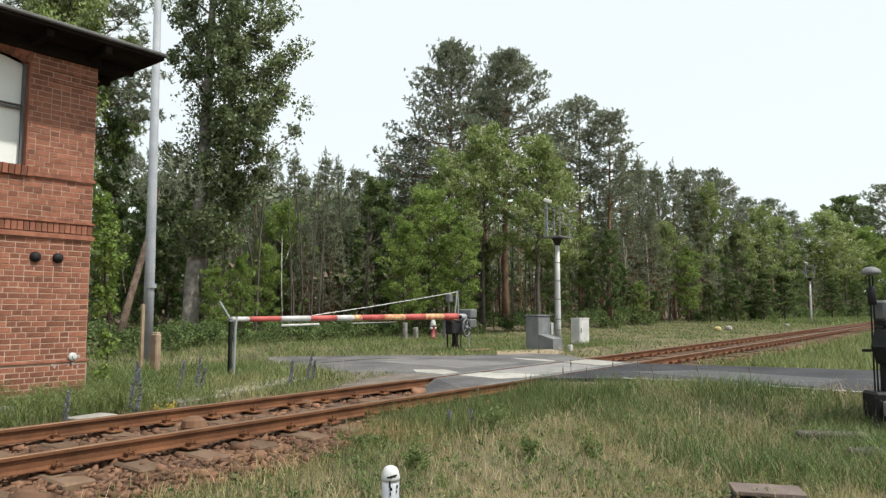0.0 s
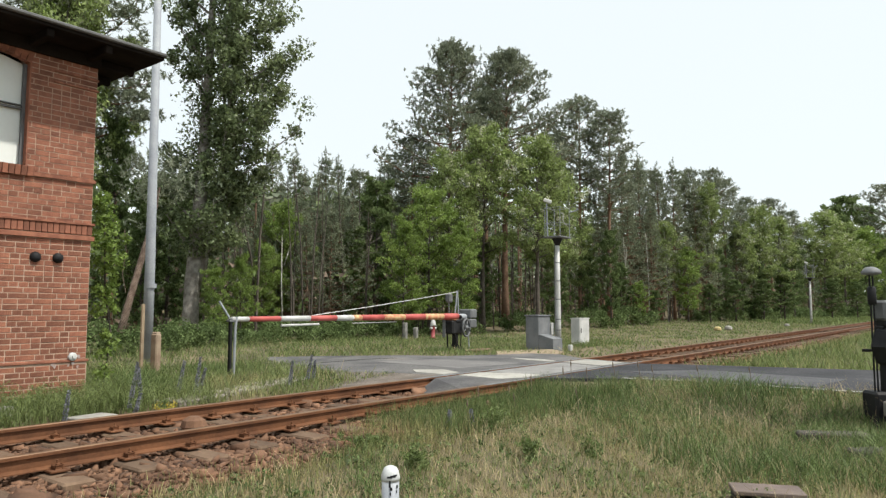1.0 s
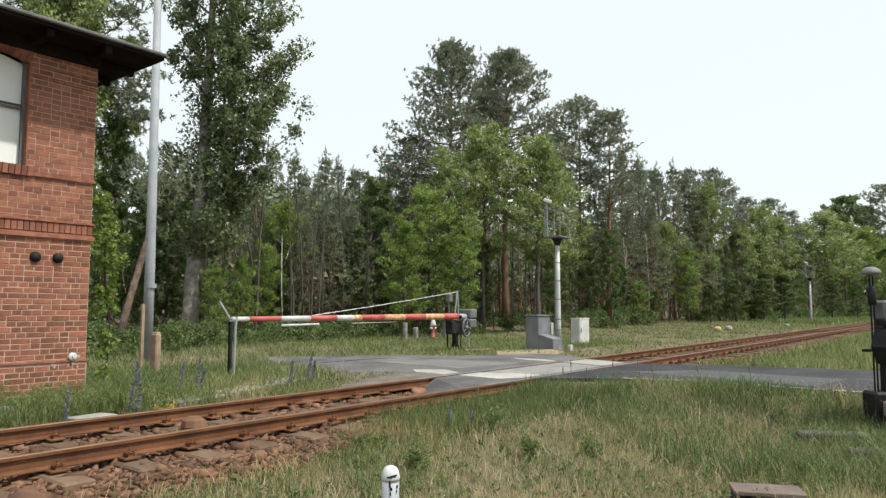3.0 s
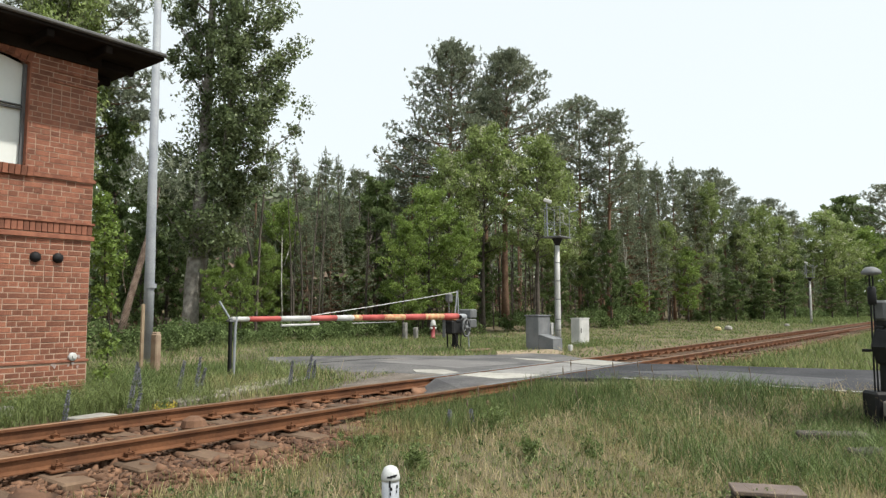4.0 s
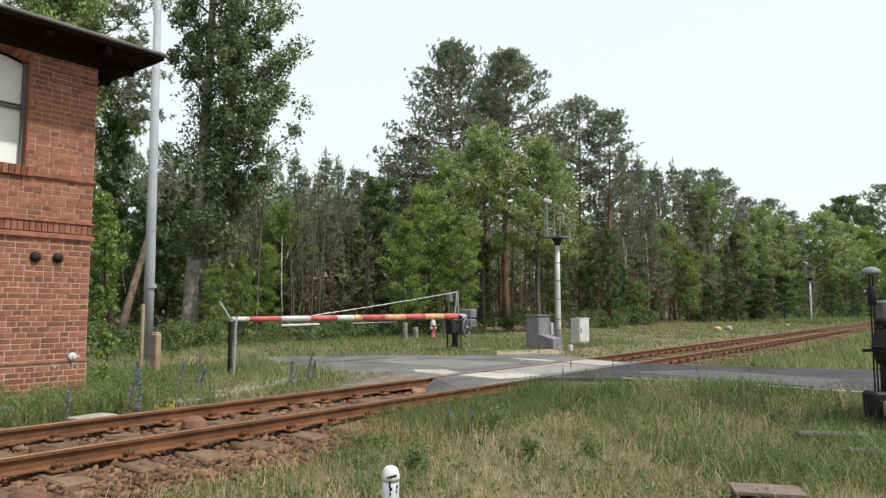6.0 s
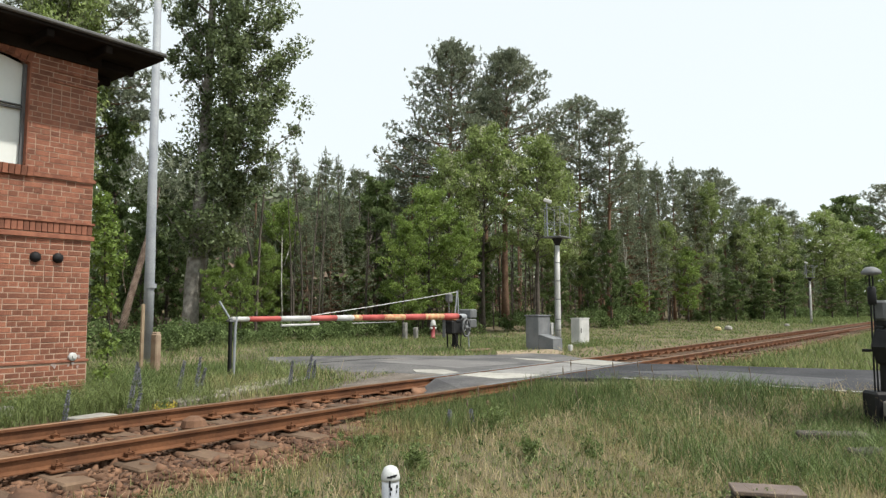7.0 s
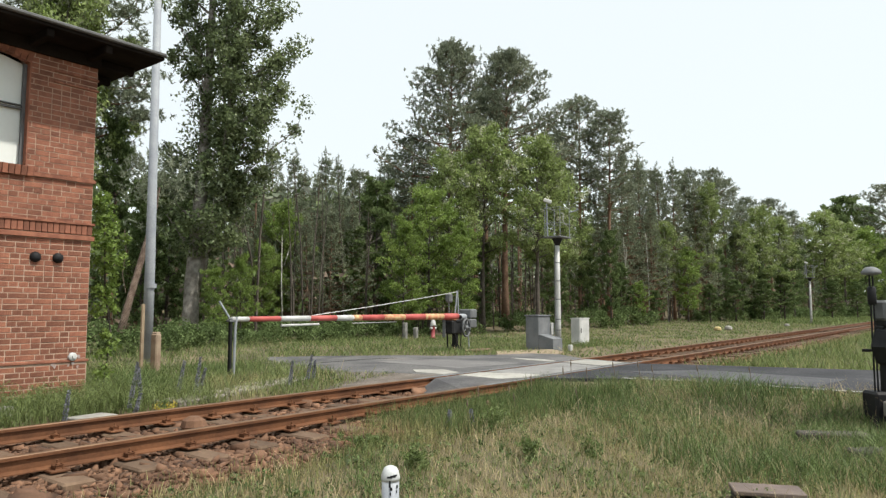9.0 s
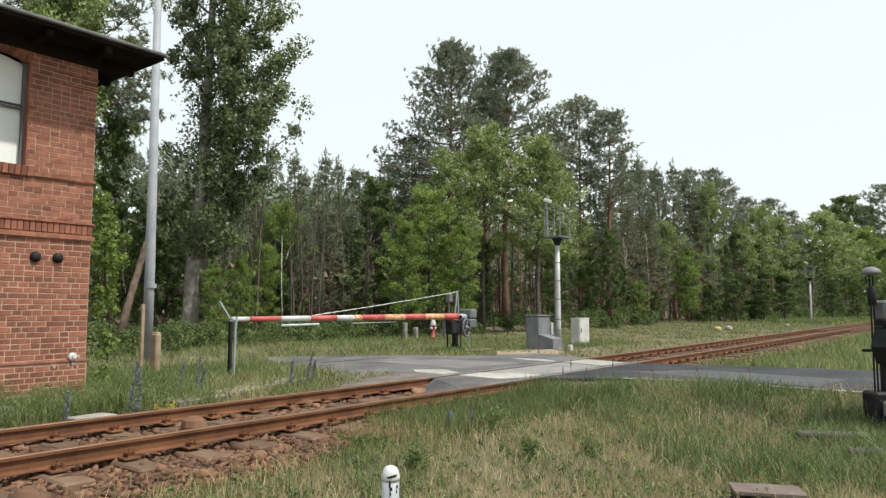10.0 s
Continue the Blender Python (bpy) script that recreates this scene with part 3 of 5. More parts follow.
solo("foundation_slab", Build().box(-0.6, 0.6, -0.2, 0.2, -0.25, 0.05, 0.03), M_SLEEPER, 17.6, 12.3, -0.06, 10, "low brown concrete slab in grass", "slab")
rest_post = thing("barrier_rest", 8.24, 11.57, -0.15, 10.9, "forked steel post on which the boom rests", "post")
part("dark_upright", Build().box(-0.06, 0.0, -0.03, 0.03, 0, 1.16, 0.006), M_BLACK, rest_post)
part("light_upright", Build().tube([(0.05, -0.03, -0.0), (0.07, -0.03, 1.0), (0.09, -0.04, 1.2)], 0.025, 8), M_GALV, rest_post)
part("fork_arm", Build().tube([(-0.03, 0.02, 1.1), (-0.04, 0.04, 1.2), (-0.14, 0.2, 1.5)], 0.02, 8), M_GALV, rest_post)
part("saddle", Build().box(-0.1, 0.1, -0.05, 0.05, 1.10, 1.145, 0.008), M_GREY, rest_post)

# ---- housing, camera masts, cabinet ----
hous = thing("cable_housing", 19.31, 10.7, -0.15, 0, "grey concrete equipment housing with lower step", "equipment box")
part("lower_block", Build().add([(0, 0, 0), (0.6, 0, 0), (0.6, 0.5, 0), (0, 0.5, 0), (0, 0, 0.42), (0.6, 0, 0.42), (0.6, 0.5, 0.55), (0, 0.5, 0.55)], [(3, 2, 1, 0), (4, 5, 6, 7), (0, 1, 5, 4), (1, 2, 6, 5), (2, 3, 7, 6), (3, 0, 4, 7)]), M_DARKCONC, hous)
part("tall_block", Build().box(0, 0.75, 0.51, 0.98, 0, 1.12, 0.02), M_DARKCONC, hous)
part("lid", Build().box(-0.03, 0.79, 0.48, 1.01, 1.12, 1.16, 0.01), M_DARKCONC, hous)
solo("junction_box", Build().box(-0.10, 0.10, -0.07, 0.07, 0, 0.40, 0.02), M_WHITE, 20.36, 11.34, 0.35, 0, "small pale junction box on the mast", "box")
solo("white_conduit_box", Build().box(-0.07, 0.07, -0.06, 0.06, 0, 0.2, 0.02), M_WHITE, 20.15, 10.55, -0.13, 0, "small white box on the ground", "box")

def camera_mast(x, y, z, label):
    t = thing("camera_mast", x, y, z, 0, label, "mast", "camera masts")
    part("tube", Build().tube([(0, 0, 0), (0, 0, 0.9), (0, 0, 2.0), (0, 0, 3.5)], [0.088, 0.08, 0.077, 0.068], 16), M_WHITE, t, "white round mast tube", smooth=True)
    for h in (0.35, 0.6, 0.95, 1.6, 2.2, 2.8):
        part("band", Build().tube([(0, 0, h), (0, 0, h + 0.03)], 0.092 - 0.006 * h, 16), M_GREY, t)
    part("cable_duct", Build().tube([(-0.11, 0.06, 0.2), (-0.10, 0.05, 3.4)], 0.016, 6), M_GREY, t)
    part("platform", Build().box(-0.36, 0.36, -0.32, 0.32, 3.62, 3.67, 0.01), M_GREY, t)
    part("bracket", Build().lathe([(0.075, 3.38), (0.11, 3.45), (0.18, 3.6), (0.18, 3.62)], (0, 0, 0), 8), M_BLACK, t, "dark flared bracket")
    for i, (dx, dy) in enumerate(((-0.32, 0.28), (-0.32, -0.28), (0.32, -0.28), (0.32, 0.28))):
        part("upright", Build().tube([(dx, dy, 3.66), (dx, dy, 4.62)], 0.012, 6), M_GALV, t)
    for h in (4.1, 4.62):
        part("guard_rail", Build().tube([(-0.32, 0.28, h), (-0.32, -0.28, h), (0.32, -0.28, h), (0.32, 0.28, h), (-0.32, 0.28, h)], 0.007, 6), M_GALV, t)
    part("camera_post", Build().tube([(-0.36, 0.16, 3.66), (-0.37, 0.18, 4.75)], 0.026, 8), M_GALV, t)
    cb = Build().box(-0.12, 0.15, -0.055, 0.055, -0.055, 0.055, 0.02, m=pose(-0.36, 0.16, 4.84, 0, 18, -60))
    part("camera_housing", cb, M_WHITE, t, "white surveillance camera housing")
    part("cable_loop", Build().tube([(-0.1, -0.2, 4.45), (0.0, -0.22, 4.42), (0.05, -0.2, 4.2), (0.2, -0.2, 4.1), (0.3, -0.2, 4.05)], 0.012, 5), M_WHITE, t)
    part("antenna", Build().tube([(0.32, -0.28, 4.6), (0.32, -0.28, 5.4)], 0.008, 5), M_GREY, t)
    part("lamp_arm", Build().tube([(0.32, -0.28, 4.5), (0.5, -0.42, 4.55), (0.55, -0.5, 4.62)], [0.02, 0.02, 0.05], 8), M_GALV, t)
    return t

camera_mast(20.5, 11.15, -0.1, "white camera mast with guard cage beside the crossing")
camera_mast(61.5, 11.1, 0.0, "distant white camera mast beside the track")
cab = thing("white_cabinet", 23.15, 11.74, -0.12, 0, "white metal switch cabinet with grey side", "cabinet")
part("body", Build().box(0, 0.78, 0, 0.34, 0.06, 0.96, 0.012), M_WHITE, cab)
part("top", Build().box(-0.02, 0.80, -0.02, 0.36, 0.96, 0.99, 0.006), M_WHITE, cab)
part("base", Build().box(0.02, 0.76, 0.02, 0.32, -0.1, 0.06), M_GREY, cab)
part("door", Build().box(0.03, 0.75, -0.012, 0.0, 0.1, 0.93, 0.004), M_WHITE, cab)
part("handle", Build().box(0.08, 0.11, -0.03, -0.012, 0.45, 0.62, 0.004), M_BLACK, cab, "dark cabinet handle")
hyd = thing("hydrant", 23.0, 18.4, -0.02, 0, "red fire hydrant with white cap", "hydrant")
part("body", Build().lathe([(0.13, 0), (0.13, 0.05), (0.085, 0.07), (0.085, 0.5), (0.10, 0.52)], sides=16), material("hydrant_red", (0.24, 0.045, 0.05), (0.33, 0.07, 0.07), 5.0, 0.5, 0.1), hyd, smooth=True)
part("cap", Build().lathe([(0.115, 0.50), (0.12, 0.56), (0.10, 0.70), (0.045, 0.77), (0.045, 0.82)], sides=16), M_WHITE, hyd, "white hydrant cap", smooth=True)
for s in (-1, 1):
    part("nozzle", Build().tube([(s * 0.07, 0, 0.42), (s * 0.18, 0, 0.42)], 0.05, 10), M_WHITE, hyd)
M_GREYSTONE = material("lichened_stone", (0.15, 0.15, 0.14), (0.27, 0.26, 0.24), 6.0, 0.9, 0.5)
for dx, h in ((0, 0.62), (0.32, 0.42)):
    solo("stone_marker", Build().box(-0.11, 0.11, -0.08, 0.08, -0.1, h, 0.03), M_GREYSTONE, 22.6 + dx, 19.6 - dx, 0.0, 15, "squat grey stone marker in grass", "marker stone", "marker stones")
for x, y, s, m in ((40.0, 11.9, 0.2, material("yellow_stone", (0.40, 0.29, 0.10), (0.50, 0.42, 0.24), 8.0, 0.8, 0.2)), (41.3, 11.7, 0.22, M_CONCRETE), (52.0, 10.9, 0.17, M_CONCRETE)):
    b = Build().lathe([(s * 0.7, 0), (s, s * 0.3), (s * 0.9, s * 0.8), (s * 0.45, s * 1.15)], (0, 0, 0), 9)
    solo("painted_stone", b, m, x, y, float(ground_z(x, y)) + 0.03, 0, "small painted stone in trackside grass", "stone", "painted stones")

solo("concrete_apron", Build().prism([(15.75, 10.42), (16.75, 10.02), (17.0, 9.4), (18.3, 9.8), (19.2, 10.65), (18.3, 11.3), (17.5, 11.6)], -0.2, -0.035), material("sandy_dirt", (0.23, 0.175, 0.115), (0.33, 0.26, 0.18), 2.5, 0.95, 0.6, fine=16, dist=0.02), 0, 0, 0, 0, "bare sandy patch before the equipment housing", "bare ground", kind="structure")
solo("lineside_stone", Build().lathe([(0.10, 0), (0.15, 0.05), (0.13, 0.12), (0.06, 0.16)], (0, 0, 0), 9), M_BALLAST, 4.75, 7.35, -0.2, 0, "rounded brown stone between the rails", "stone")

solo("lineside_stone", Build().lathe([(0.10, 0), (0.14, 0.06), (0.11, 0.14), (0.05, 0.18)], (0, 0, 0), 8), M_CONCRETE, 3.62, 9.6, -0.17, 0, "pale rough stone among trackside weeds", "stone")

# ---- near things ----
bol = thing("bollard", 3.35, 3.02, -0.40, 0, "grey steel bollard with chipped white domed cap", "bollard")
part("shaft", Build().lathe([(0.055, 0), (0.055, 0.545)], sides=24), material("chipped_grey_paint", (0.27, 0.29, 0.32), (0.33, 0.35, 0.38), 9.0, 0.5, 0.1), bol, smooth=True)
part("cap", Build().lathe([(0.058, 0.53), (0.060, 0.55), (0.057, 0.565), (0.052, 0.585), (0.040, 0.607), (0.020, 0.619)], sides=24), M_CAP, bol, "white domed cap with chipped paint", smooth=True)
b = Build()
for a, z, w, h in ((215, 0.56, 0.03, 0.012), (238, 0.565, 0.035, 0.014), (252, 0.57, 0.025, 0.01), (218, 0.52, 0.012, 0.04), (226, 0.49, 0.016, 0.018), (222, 0.46, 0.008, 0.02), (268, 0.50, 0.012, 0.02), (264, 0.47, 0.006, 0.02)):
    b.box(-w / 2, w / 2, -0.0035, 0, -h / 2, h / 2, 0.001, m=pose(0, 0, z, 0, 0, a + 90 - 0) @ pose(0, -0.0553 - 0.0015 * (z > 0.53), 0))
part("chipped_patch", b, M_BLACK, bol, "dark chipped spots")
# hatch plate and near barrier machine
hat = thing("hatch_cover", 6.45, 1.56, -0.44, -66, "rusty brown steel hatch cover on short legs", "hatch")
part("plate", Build().box(-0.28, 0.28, -0.16, 0.16, 0.10, 0.135, 0.006), material("brown_plate", (0.11, 0.082, 0.07), (0.17, 0.13, 0.11), 5.0, 0.7, 0.3), hat)
part("frame", Build().box(-0.27, 0.27, -0.15, 0.15, -0.1, 0.07, 0.01), M_BLACK, hat)
mac = thing("barrier_machine", 10.6, 1.14, -0.25, -52, "black barrier machine with mushroom lamp on twin rods", "barrier machine")
# local x runs to the right across the view, local y away from it
part("mushroom_cap", Build().lathe([(0.02, 1.88), (0.115, 1.90), (0.118, 1.925), (0.09, 1.965), (0.045, 1.99), (0.01, 1.995)], (-0.06, 0, 0), 24), M_GREY, mac, "grey mushroom-shaped hood", smooth=True)
for dx in (-0.085, -0.045):
    part("rod", Build().tube([(dx, 0, 0.25), (dx, 0, 1.9)], 0.011, 8), M_BLACK, mac)
part("sleeve", Build().tube([(-0.065, 0, 1.5), (-0.065, 0, 1.52), (-0.065, 0, 1.72), (-0.065, 0, 1.74)], [0.03, 0.05, 0.05, 0.03], 12), M_BLACK, mac, smooth=True)
part("bell_box", Build().box(0.0, 0.42, -0.14, 0.14, 1.30, 1.56, 0.03), M_GREY, mac, "grey box on top of the machine")
part("bell_base", Build().box(0.02, 0.40, -0.12, 0.12, 1.22, 1.31, 0.02), M_BLACK, mac)
part("drive_case", Build().lathe([(0.10, -0.16), (0.22, -0.14), (0.29, -0.08), (0.29, 0.10), (0.2, 0.14)], (0.17, 0.0, 0.97), 8, pose(0, 0, 0, 90, 0, 22.5)), M_BLACK, mac, "angular black winding case")
part("crank", Build().tube([(-0.05, 0, 0.92), (-0.22, 0, 0.92)], 0.02, 8), M_BLACK, mac)
part("upright", Build().box(0.02, 0.12, -0.06, 0.06, -0.1, 1.24, 0.01), M_BLACK, mac)
part("upright", Build().box(0.42, 0.52, -0.06, 0.06, -0.1, 1.24, 0.01), M_BLACK, mac)
part("cross_beam", Build().box(0.0, 0.55, -0.07, 0.07, 1.13, 1.23, 0.01), M_BLACK, mac)
part("plinth", Build().box(-0.15, 0.10, -0.12, 0.2, -0.2, 0.40, 0.03), M_BLACK, mac, "dark concrete plinth")
M_GREYWOOD = material("grey_weathered_wood", (0.13, 0.122, 0.11), (0.22, 0.205, 0.185), 4.0, 0.9, 0.5)
tim = thing("timber_edging", 10.17, 0.84, -0.34, -52, "weathered grey timber edging beside the machine", "edging")
part("board", Build().box(0.0, 0.9, -0.04, 0.02, 0.18, 0.34, 0.01), M_GREYWOOD, tim)
part("board", Build().box(-0.04, 0.02, 0.03, 0.8, 0.20, 0.38, 0.01), M_GREYWOOD, tim)
part("post", Build().box(-0.07, 0.01, -0.06, 0.03, -0.1, 0.40, 0.01), M_GREYWOOD, tim)
part("post", Build().box(0.14, 0.20, -0.075, -0.045, -0.1, 0.33, 0.01), M_GREYWOOD, tim)
M_KERB = material("mossy_stone", (0.055, 0.050, 0.042), (0.115, 0.10, 0.082), 4.0, 0.95, 0.6)
b = Build().box(-0.4, 0.4, -0.12, 0.12, -0.1, 0.10, 0.02)
solo("kerb_stone", b, M_KERB, 9.55, 1.55, -0.36, -60, "mossy grey kerb stone lying in grass", "kerb stone", "loose kerb stones")
solo("kerb_stone", b.mesh("kerb_stone", M_KERB), None, 8.9, 0.95, -0.38, -48, "mossy grey kerb stone lying in grass", "kerb stone", "loose kerb stones")
M_PATH = material("weathered_path_concrete", (0.185, 0.165, 0.135), (0.28, 0.255, 0.215), 2.5, 0.9, 0.4, each=0.15, grain=0.5)
slab = Build().box(-0.5, 0.5, -0.26, 0.26, -0.1, 0.04, 0.015).mesh("path_slab", M_PATH)
solo("path_slab", Build().box(-0.24, 0.24, -0.17, 0.17, -0.1, 0.04, 0.015), M_CONCRETE, 4.25, 8.72, -0.14, 8, "small broken concrete slab beside the rail", "paving slab", "path slabs")
for x, y, a in ((6.0, 9.35, 14), (7.05, 9.75, 16), (8.1, 10.15, 14), (9.05, 10.4, 12)):
    solo("path_slab", slab, None, x, y, -0.13, a, "pale concrete path slab half hidden in grass", "paving slab", "path slabs")

# ---- plants ----
def cards(c, length, width, g, up=0.0, quad=False):
    """Pointed leaves at the points c: verts and faces."""
    n = len(c)
    d = g.normal(0, 1, (n, 3))
    d[:, 2] += up
    d /= np.linalg.norm(d, axis=1, keepdims=True)
    e = g.normal(0, 1, (n, 3))
    w = np.cross(d, e)
    w /= np.linalg.norm(w, axis=1, keepdims=True) + 1e-9
    s = g.uniform(0.6, 1.3, (n, 1))
    L, W = d * length * s / 2, w * width * s / 2
    if quad:
        v = np.stack([c - L, c + W - L * 0.1, c + L, c - W - L * 0.1], 1).reshape(-1, 3)
        return v, np.arange(4 * n).reshape(-1, 4)
    v = np.stack([c - L * 0.8 + W, c + L * 1.2, c - L * 0.8 - W], 1).reshape(-1, 3)
    return v, np.arange(3 * n).reshape(-1, 3)


def cloud(centres, radius, per, g, flat=1.0):
    centres = np.asarray(centres)
    k = g.integers(0, len(centres), per * len(centres))
    o = g.normal(0, 1, (len(k), 3))
    o /= np.linalg.norm(o, axis=1, keepdims=True)
    o *= (g.uniform(0, 1, (len(k), 1)) ** 0.45) * radius * g.uniform(0.6, 1.25, len(centres))[k][:, None]
    o[:, 2] *= flat
    return centres[k] + o


def shoots(tips, per, needles, g, spread, length, nl, nw):
    """Needles round short upright shoots at the branch tips."""
    k = np.repeat(np.arange(len(tips)), per)
    base = tips[k] + g.normal(0, 1, (len(k), 3)) * spread * np.array([1, 1, 0.45])
    d = g.normal(0, 0.5, (len(k), 3)) + np.array([0, 0, 0.9])
    d /= np.linalg.norm(d, axis=1, keepdims=True)
    ln = g.uniform(0.5, 1.25, (len(k), 1)) * length
    j = np.repeat(np.arange(len(k)), needles)
    t = g.uniform(0, 1, (len(j), 1)) ** 0.85
    p = base[j] + d[j] * ln[j] * t
    e = g.normal(0, 1, (len(j), 3))
    e /= np.linalg.norm(e, axis=1, keepdims=True)
    e = e + d[j] * 0.75
    e /= np.linalg.norm(e, axis=1, keepdims=True)
    w = np.cross(e, g.normal(0, 1, (len(j), 3)))
    w /= np.linalg.norm(w, axis=1, keepdims=True) + 1e-9
    L, W = e * nl * (1.15 - 0.5 * t), w * nw * 0.5
    v = np.stack([p - W, p + L, p + W], 1).reshape(-1, 3)
    return v, np.arange(len(v)).reshape(-1, 3)


def branchy(g, height, clear, limbs, reach, rise, trunk_r, lean=(0, 0), twigs=4, per_twig=2, start=0.4, whorl=0, bend=0.1, spray=1.0):
    """Trunk, limbs and twigs as tubes, and the points along the twigs at which leaves grow."""
    b = Build()
    up = Vector((0, 0, 1))
    pts = [Vector((lean[0] * t * height + 0.14 * math.sin(3 * t + height) * t, lean[1] * t * height + 0.14 * math.cos(4 * t) * t, height * t * 0.98)) for t in [i / 8 for i in range(9)]]
    b.tube(pts, [trunk_r * (1.25 if i == 0 else 1) * (1 - 0.93 * i / 8) for i in range(9)], 8)
    tips = []
    levels = limbs // whorl if whorl else limbs
    for i in range(limbs):
        lvl = i // whorl if whorl else i
        t = clear + (1 - clear) * (0.93 if whorl else 0.985) * (lvl + (g.uniform(0, 0.25) if whorl else g.uniform(0, 1))) / levels
        q = min(t * 8, 7.99)
        p0 = pts[int(q)].lerp(pts[int(q) + 1], q - int(q))
        a = (i * 2 * math.pi / whorl + lvl * 0.9 if whorl else i * 2.4) + g.uniform(-0.4, 0.4)
        u = (t - clear) / (1 - clear)
        ln = reach(u, a) * g.uniform(0.7, 1.12)
        el = rise(u) + g.normal(0, 0.12)
        d = Vector((math.cos(a) * math.cos(el), math.sin(a) * math.cos(el), math.sin(el)))
        side = Vector((-math.sin(a), math.cos(a), 0))
        p1 = p0 + d * (ln * 0.5) - up * (bend * ln * 0.4) + side * (g.normal(0, 0.05) * ln)
        p2 = p0 + d * ln + up * (bend * ln)
        r = trunk_r * (1 - 0.85 * t) * 0.42 + 0.012
        b.tube([p0, p1, p2], [r, r * 0.6, r * 0.2], 5, cap=False)
        for k in range(twigs):
            f = start + (1 - start) * (k + 0.5) / twigs
            q = p0.lerp(p1, f * 2) if f < 0.5 else p1.lerp(p2, f * 2 - 1)
            tl = (ln * 0.34 * (1.25 - f) + 0.12) * g.uniform(0.6, 1.25) * spray
            e = q + (side * (0.85 if k % 2 else -0.85) + d * 0.55) * tl + up * (g.normal(0.12, 0.3) * tl)
            if not whorl:
                b.tube([q, e], [r * 0.35, r * 0.1], 3, cap=False)
            for m in range(per_twig):
                tips.append(q.lerp(e, (m + 1) / per_twig) + Vector(g.normal(0, 0.05, 3)))
        tips.append(p2)
    for k in range(5 if whorl else 1):
        tips.append(pts[-1].lerp(pts[-2], 0.13 * k))
    return b, np.array([tuple(p) for p in tips])


def make_tree(name, seed, skeleton, bark, leaf, label, category, group, needles=None, leaves=None, blossom=0):
    """needles: shoots a tip, needles a shoot, spread, shoot, needle length, width; leaves: radius, count a tip, length, width, flatness."""
    g = np.random.default_rng(seed)
    b, tips = branchy(g, **skeleton)
    t = thing(name, 0, 0, -60, 0, label, category, group)
    part("trunk", b, bark, t, smooth=True)
    if needles:
        v, f = shoots(tips, *needles[:2], g, *needles[2:])
    else:
        radius, per, length, width, flat = leaves
        v, f = cards(cloud(tips, radius, per, g, flat), length, width, g, -0.1)
    crown = part("crown", fast_mesh("crown", v, f, leaf), None, t)
    if blossom:
        pick = tips[g.choice(len(tips), blossom, replace=False)] + g.normal(0, 0.28, (blossom, 3))
        v, f = cards(cloud(pick, 0.2, 22, g, 1.3), 0.10, 0.075, g, -0.3)
        part("blossom", fast_mesh("blossom", v, f, M_CREAM), None, crown, "cream blossom clusters")
    return t


def place(proto, spots, native):
    """Set the first spot's tree to proto itself, the others to copies. Spots: x, y, height, turn, width factor."""
    made = [proto]
    for k, (x, y, h, turn, wide) in enumerate(spots):
        s = h / native
        m = pose(x, y, float(ground_z(x, y)) - 0.05, 0, 0, turn) @ Matrix.Diagonal((s * wide, s * wide, s, 1))
        if k == 0:
            first = m
        else:
            made.append(copy_thing(proto, m))
    proto.matrix_basis = first
    return made


FACING = math.atan2(-0.790, 0.614)      # across the view of the wood's edge


def lopsided(heights, west, east):
    """Reach of the limbs by height share, different towards the two sides of the wood's edge."""
    return lambda u, a: float(np.interp(u, heights, west)) * (0.5 - 0.5 * math.cos(a - FACING)) + float(np.interp(u, heights, east)) * (0.5 + 0.5 * math.cos(a - FACING))


PINE = "tall Scots pine with bare reddish trunk and sparse crown"
LEVELS = [0, 0.2, 0.36, 0.42, 0.5, 0.6, 0.75, 0.88, 1.0]
pa = make_tree("pine_tree", 21, dict(height=18.0, clear=0.4, limbs=84, reach=lopsided(LEVELS, [3.4, 5.2, 4.8, 3.5, 3.0, 2.6, 2.1, 1.2, 0.3], [3.2, 3.4, 3.2, 3.0, 2.7, 2.4, 2.0, 1.2, 0.4]), rise=lambda u: -0.02 + 0.45 * u, trunk_r=0.24, twigs=6, start=0.25), M_BARKPINE, M_NEEDLE,
               "tall broad Scots pine with clumped grey-green crown", "tree", "forest pines", needles=(4, 18, 0.25, 0.28, 0.17, 0.045))
pb = make_tree("pine_tree", 27, dict(height=17.4, clear=0.4, limbs=74, reach=lopsided(LEVELS, [2.6, 2.8, 2.6, 2.5, 2.4, 2.2, 1.9, 1.3, 0.4], [3.6, 5.0, 5.0, 4.7, 4.2, 3.5, 2.5, 1.4, 0.4]), rise=lambda u: 0.1 + 0.5 * u, trunk_r=0.24, twigs=6, start=0.35), M_BARKPINE, M_NEEDLE,
               "tall dense Scots pine with rounded grey-green crown", "tree", "forest pines", needles=(5, 18, 0.22, 0.28, 0.17, 0.042))
p2 = make_tree("pine_tree", 22, dict(height=15.0, clear=0.52, limbs=34, reach=lambda u, a: 2.5 * (0.75 + 0.25 * u) * math.sqrt(max(0.03, 1 - u ** 2)) , rise=lambda u: 0.15 + 0.5 * u, trunk_r=0.16, twigs=5, start=0.4), M_BARKPINE, M_NEEDLE,
               PINE, "tree", "forest pines", needles=(3, 13, 0.18, 0.3, 0.22, 0.05))
